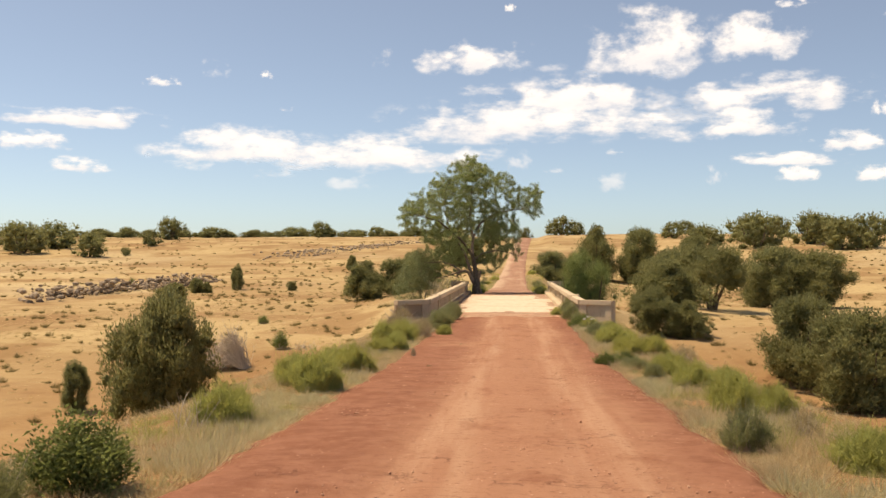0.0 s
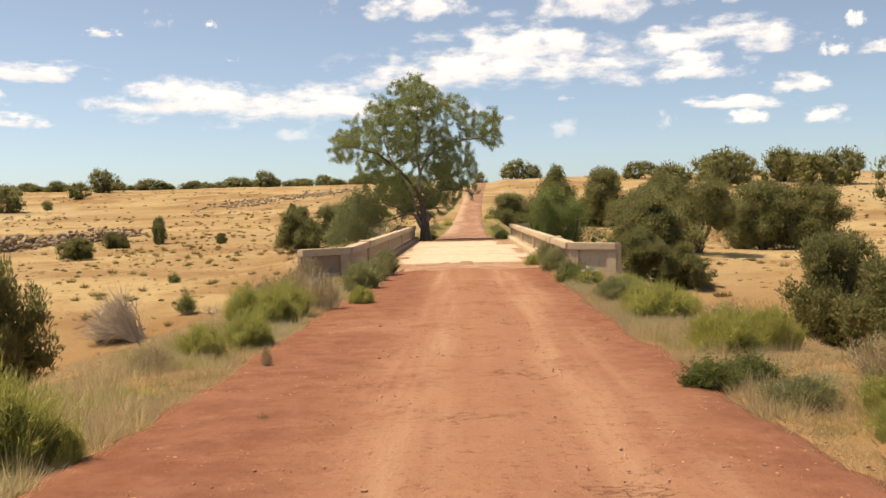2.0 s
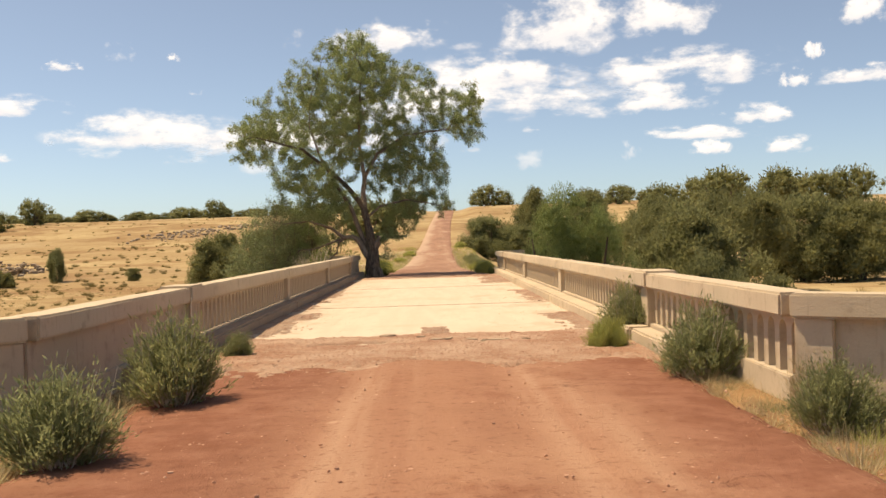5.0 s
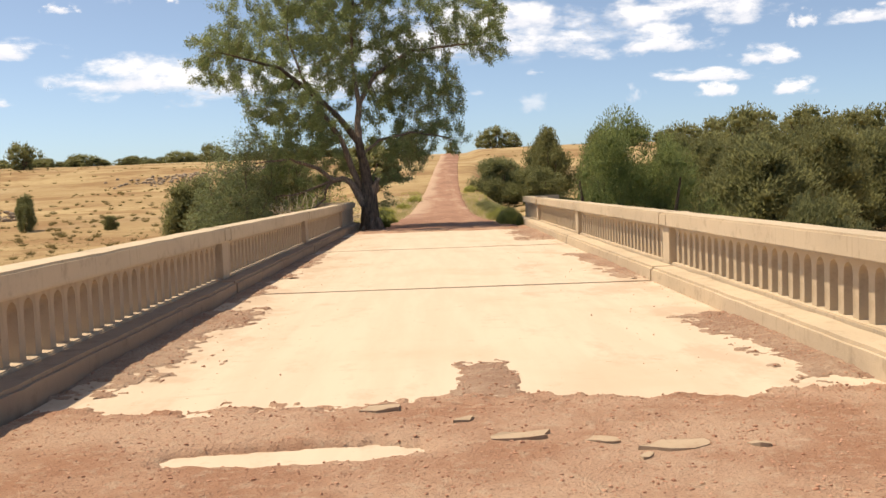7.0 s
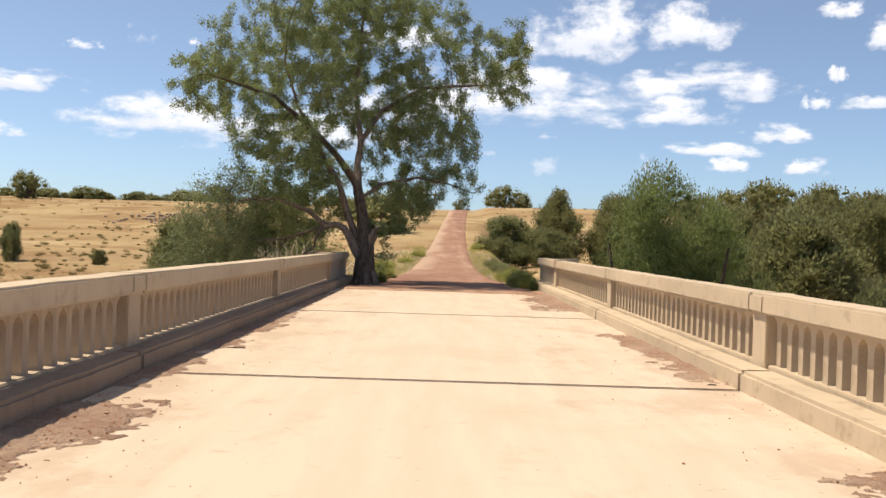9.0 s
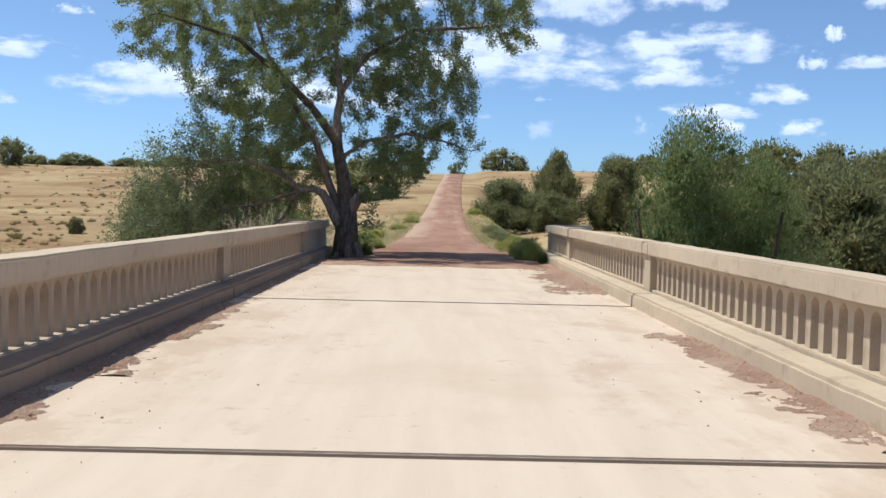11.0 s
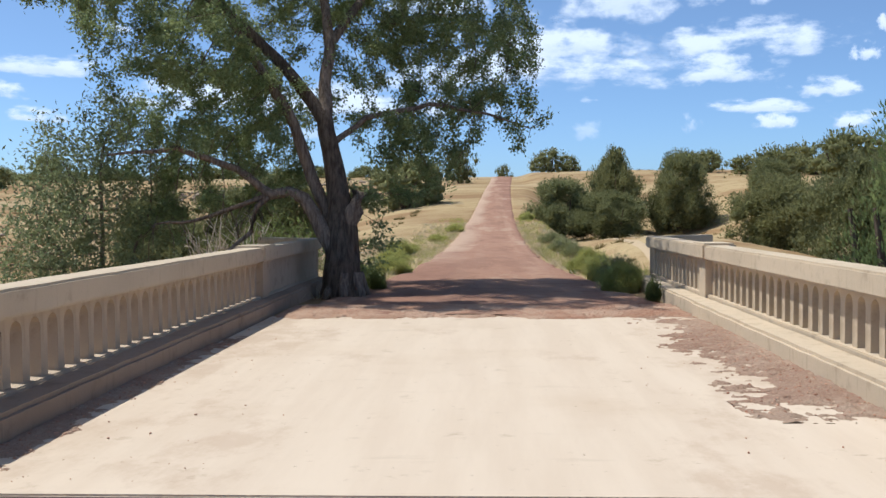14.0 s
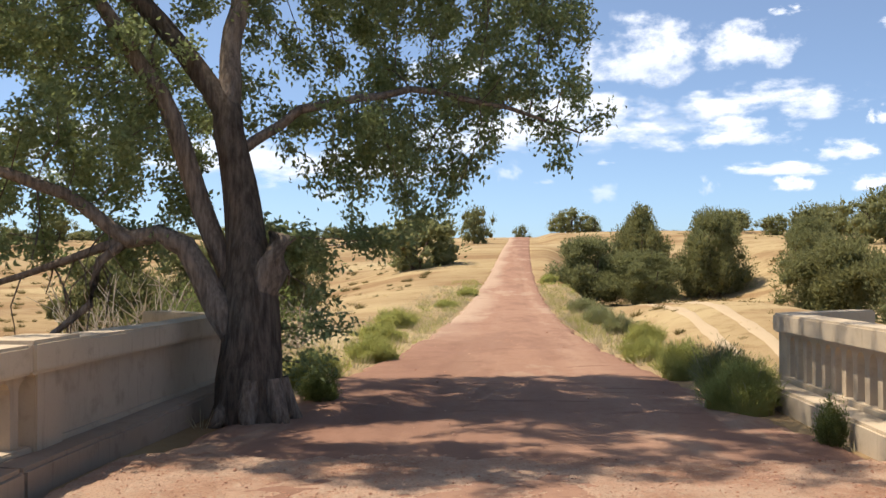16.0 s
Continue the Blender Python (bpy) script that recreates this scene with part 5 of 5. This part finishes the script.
for i, (x, y, w, h) in enumerate([(-18.84, 77.5, 1.6, 1.6), (-28.0, 60.0, 0.9, 0.8), (-24.0, 92.0, 1.3, 0.9), (-60.0, 150.0, 1.6, 1.2)]):
    plant("field0", x, y, w, h, i, 0.05)


# ---- grass and field tufts ----
def tufts(name, centres, blade, spread_r, high, width, mat, label, seed):
    """Small clumps of blades over the ground, in one mesh."""
    rng = np.random.default_rng(seed)
    n = len(centres)
    c = np.repeat(np.asarray(centres, float), blade, 0)
    s = np.repeat(rng.uniform(0.6, 1.4, n), blade)
    a, q = rng.uniform(0, 6.28, len(c)), np.sqrt(rng.uniform(0, 1, len(c)))
    bx, by = c[:, 0] + 0.4 * q * spread_r * s * np.cos(a), c[:, 1] + 0.4 * q * spread_r * s * np.sin(a)
    base = np.stack([bx, by, ground_z(bx, by) - 0.02], 1)
    tip = base + np.stack([q * spread_r * s * np.cos(a) * 0.7, q * spread_r * s * np.sin(a) * 0.7, high * s * (1.1 - 0.6 * q) * rng.uniform(0.6, 1.2, len(c))], 1)
    w = width * rng.uniform(0.6, 1.4, len(c))
    axis = unit(np.cross(tip - base, rng.normal(size=base.shape))) * w[:, None] / 2
    tri = np.stack([base - axis, base + axis, tip], 1)
    ob = place_mesh(name, poly_mesh(name, tri, 3), mat, None, label)
    return tagged(ob, category="grass", kind="stuff")


rng = np.random.default_rng(17)


def strip_points(n, y0, y1, d0, d1, bias=1.5):
    y = rng.uniform(y0, y1, n)
    d = d0 + (d1 - d0) * rng.uniform(0, 1, n) ** bias
    return np.stack([road_x(y) + np.where(rng.uniform(size=n) < 0.5, -1, 1) * (road_half(y) + d), y], 1)


tufts("roadside_grass", strip_points(8500, 3, 49, -0.15, 2.6), 22, 0.18, 0.13, 0.006, STRAW, "dry straw-coloured grass along the road edge", 1)
tufts("roadside_grass", strip_points(1500, 81, 135, 0.0, 3.0), 14, 0.25, 0.26, 0.014, STRAW, "dry straw-coloured grass along the road edge", 2)
tufts("roadside_weeds", strip_points(1900, 3, 49, 0.0, 1.8), 30, 0.15, 0.10, 0.007, SAGE, "pale green weeds along the road edge", 3)
tufts("roadside_weeds", strip_points(420, 84, 140, 0.15, 2.2), 18, 0.3, 0.3, 0.018, RABBIT, "pale green weeds along the road edge", 4)


def clumped(points, scale, level):
    """The points that fall where the growth is thick."""
    n = np.array([noise.noise(Vector((a * scale, b * scale, 7.7))) for a, b in points])
    return points[n > level]


tufts("roadside_grass", clumped(strip_points(5200, 4, 49, -0.12, 1.6, 1.2), 0.6, 0.02), 34, 0.24, 0.26, 0.006, STRAW, "tall dry straw-coloured grass in clumps at the road edge", 11)
tufts("roadside_weeds", clumped(strip_points(5200, 4, 49, -0.08, 1.1, 1.2), 0.45, 0.04), 44, 0.2, 0.17, 0.009, SILVER, "silvery pale weeds in clumps at the road edge", 12)
tufts("roadside_weeds", clumped(strip_points(1700, 4, 49, 0.1, 1.8, 1.2), 0.5, 0.15), 40, 0.2, 0.2, 0.008, RABBIT, "yellow-green weeds in clumps at the road edge", 13)


def field_points(n, x0, x1, y0, y1):
    x, y = rng.uniform(x0, x1, n), y0 + (y1 - y0) * rng.uniform(0, 1, n) ** 1.15
    keep = np.abs(x - road_x(y)) > 6.5
    clump = np.array([noise.noise(Vector((a * 0.035, b * 0.035, 3.3))) for a, b in zip(x, y)])
    keep &= clump > rng.uniform(-0.45, 0.35, n)
    return np.stack([x, y], 1)[keep]


tufts("field_tufts", field_points(1900, -110, -5, 40, 200), 70, 0.42, 0.40, 0.035, TUFT, "small olive-brown tufts scattered over the dry field", 5)
tufts("field_tufts", field_points(1500, 5, 100, 40, 200), 70, 0.42, 0.40, 0.035, TUFT, "small olive-brown tufts scattered over the dry field", 6)
tufts("field_tufts", field_points(1600, -190, 120, 190, 335), 12, 0.6, 0.45, 0.12, TUFT, "small olive-brown tufts on the far slope", 7)
tufts("field_tufts", field_points(5200, -70, 60, 25, 140), 22, 0.22, 0.2, 0.022, TUFT, "short brown tufts of the dry field", 9)
tufts("field_grass", field_points(9000, -70, 60, 30, 130), 7, 0.22, 0.16, 0.025, STRAW, "short dry grass of the field", 8)


# ---- stones ----
def stones(name, centres, sizes, z, mat, label, seed, category="stones"):
    """Rough stones of eight to twenty faces, in one mesh."""
    rng = np.random.default_rng(seed)
    base = bmesh.new()
    bmesh.ops.create_icosphere(base, subdivisions=1, radius=1.0)
    V = np.array([v.co[:] for v in base.verts])
    Fc = np.array([[v.index for v in f.verts] for f in base.faces])
    base.free()
    n = len(centres)
    a = rng.uniform(0, 6.28, n)
    sc = np.stack([rng.uniform(0.7, 1.4, n), rng.uniform(0.6, 1.1, n), rng.uniform(0.4, 0.8, n)], 1) * np.asarray(sizes)[:, None]
    P = V[None] * (1 + rng.uniform(-0.28, 0.28, (n, len(V), 1))) * sc[:, None]
    R = np.stack([P[..., 0] * np.cos(a)[:, None] - P[..., 1] * np.sin(a)[:, None], P[..., 0] * np.sin(a)[:, None] + P[..., 1] * np.cos(a)[:, None], P[..., 2]], -1)
    R += np.concatenate([np.asarray(centres), np.asarray(z)[:, None]], 1)[:, None]
    faces = (Fc[None] + (np.arange(n) * len(V))[:, None, None]).reshape(-1, 3)
    me = bpy.data.meshes.new(name)
    me.from_pydata(R.reshape(-1, 3).tolist(), [], faces.tolist())
    return tagged(place_mesh(name, me, mat, None, label), category=category, kind="stuff")


def on_road(n, y0, y1, seed):
    r = np.random.default_rng(seed)
    y = y0 + (y1 - y0) * r.uniform(0, 1, n)
    u = np.clip(r.normal(size=n) * 0.2 + np.where(r.uniform(size=n) < 0.5, -0.72, 0.72) * (r.uniform(size=n) < 0.7), -0.98, 0.98)
    x = road_x(y) + u * road_half(y)
    s = 0.004 + 0.015 * r.uniform(0, 1, n) ** 5
    return np.stack([x, y], 1), s, road_z(y) + 0.03 * (1 - u**2) - s * 0.05 - 0.006


c, s, z = on_road(16000, 3, 49.5, 31)
stones("road_stones", c, s, z, STONE, "small red and tan stones strewn over the road", 1)
c, s, z = on_road(1300, 79.2, 125, 32)
stones("road_stones", c, s * 1.2, z, STONE, "small red and tan stones strewn over the road", 2)
r = np.random.default_rng(33)
n = 1100
y = r.uniform(49.2, 78.7, n)
side = np.where(r.uniform(size=n) < 0.6, -1, 1)
x = MID + side * (3.02 - 1.6 * r.uniform(0, 1, n) ** 3.5)
s = 0.004 + 0.007 * r.uniform(0, 1, n) ** 3
stones("deck_grit", np.stack([x, y], 1), s, np.full(n, DECK_Z + 0.006) + 0.02 * (np.abs(x - MID) > 2.6), STONE, "grit and pebbles lying on the deck", 3)
r = np.random.default_rng(35)
for px, py, pz in PEBBLES:
    n = len(px)
    stones("gravel", np.stack([px, py], 1) + r.normal(size=(n, 2)) * 0.012, 0.004 + 0.011 * r.uniform(0, 1, n) ** 2, pz + 0.001, STONE, "loose reddish gravel heaped on the deck", 6, "gravel")
n = 900
r = np.random.default_rng(34)
u = r.uniform(0.06, 1, n) ** 0.9
x, y = -61 + 10 * u + r.normal(size=n) * 1.3, 117 + 40 * u + r.normal(size=n) * 2.4
heap = 0.35 + 0.65 * np.abs(np.sin(u * 9.0 + 0.6))
stones("rock_rubble", np.stack([x, y], 1), 0.12 + 0.5 * r.uniform(0, 1, n) ** 2.2, ground_z(x, y) + 0.05 + heap * 1.7 * r.uniform(0, 1, n) ** 1.6, ROCK, "long heap of grey rock rubble in the field", 4, "rocks")
u = r.uniform(0, 1, 360)
x, y = -52 + 26 * u + r.normal(size=360) * 2.5, 215 + 50 * u + r.normal(size=360) * 4
stones("rock_rubble", np.stack([x, y], 1), 0.15 + 0.45 * r.uniform(0, 1, 360) ** 2, ground_z(x, y) + 0.12, ROCK, "scattered grey rocks on the slope", 5, "rocks")

# ---- the two-track that leaves the road ----
TRACK_DUST = plain_rough("pale_track_dust", (0.38, 0.28, 0.17), (0.50, 0.385, 0.25), 1.2)
for k in (-0.75, 0.75):
    v = np.linspace(0, 1.05, 80)
    cx, cy = 8.8 - 5.5 * np.exp(-4.5 * v) + k, 88.5 + 44 * v
    U, V = np.meshgrid(np.linspace(-1, 1, 9), v)
    X, Y = np.interp(V, v, cx) + U * 0.32 * (1 + 0.12 * np.sin(V * 40 + k)), np.interp(V, v, cy)
    ob = place_mesh("wheel_track", sheet("wheel_track", X, Y, ground_z(X, Y) + 0.025 - 0.05 * np.abs(U) ** 3), TRACK_DUST, None, "pale dusty wheel track through dry grass", True)
    tagged(ob, category="track", kind="structure")
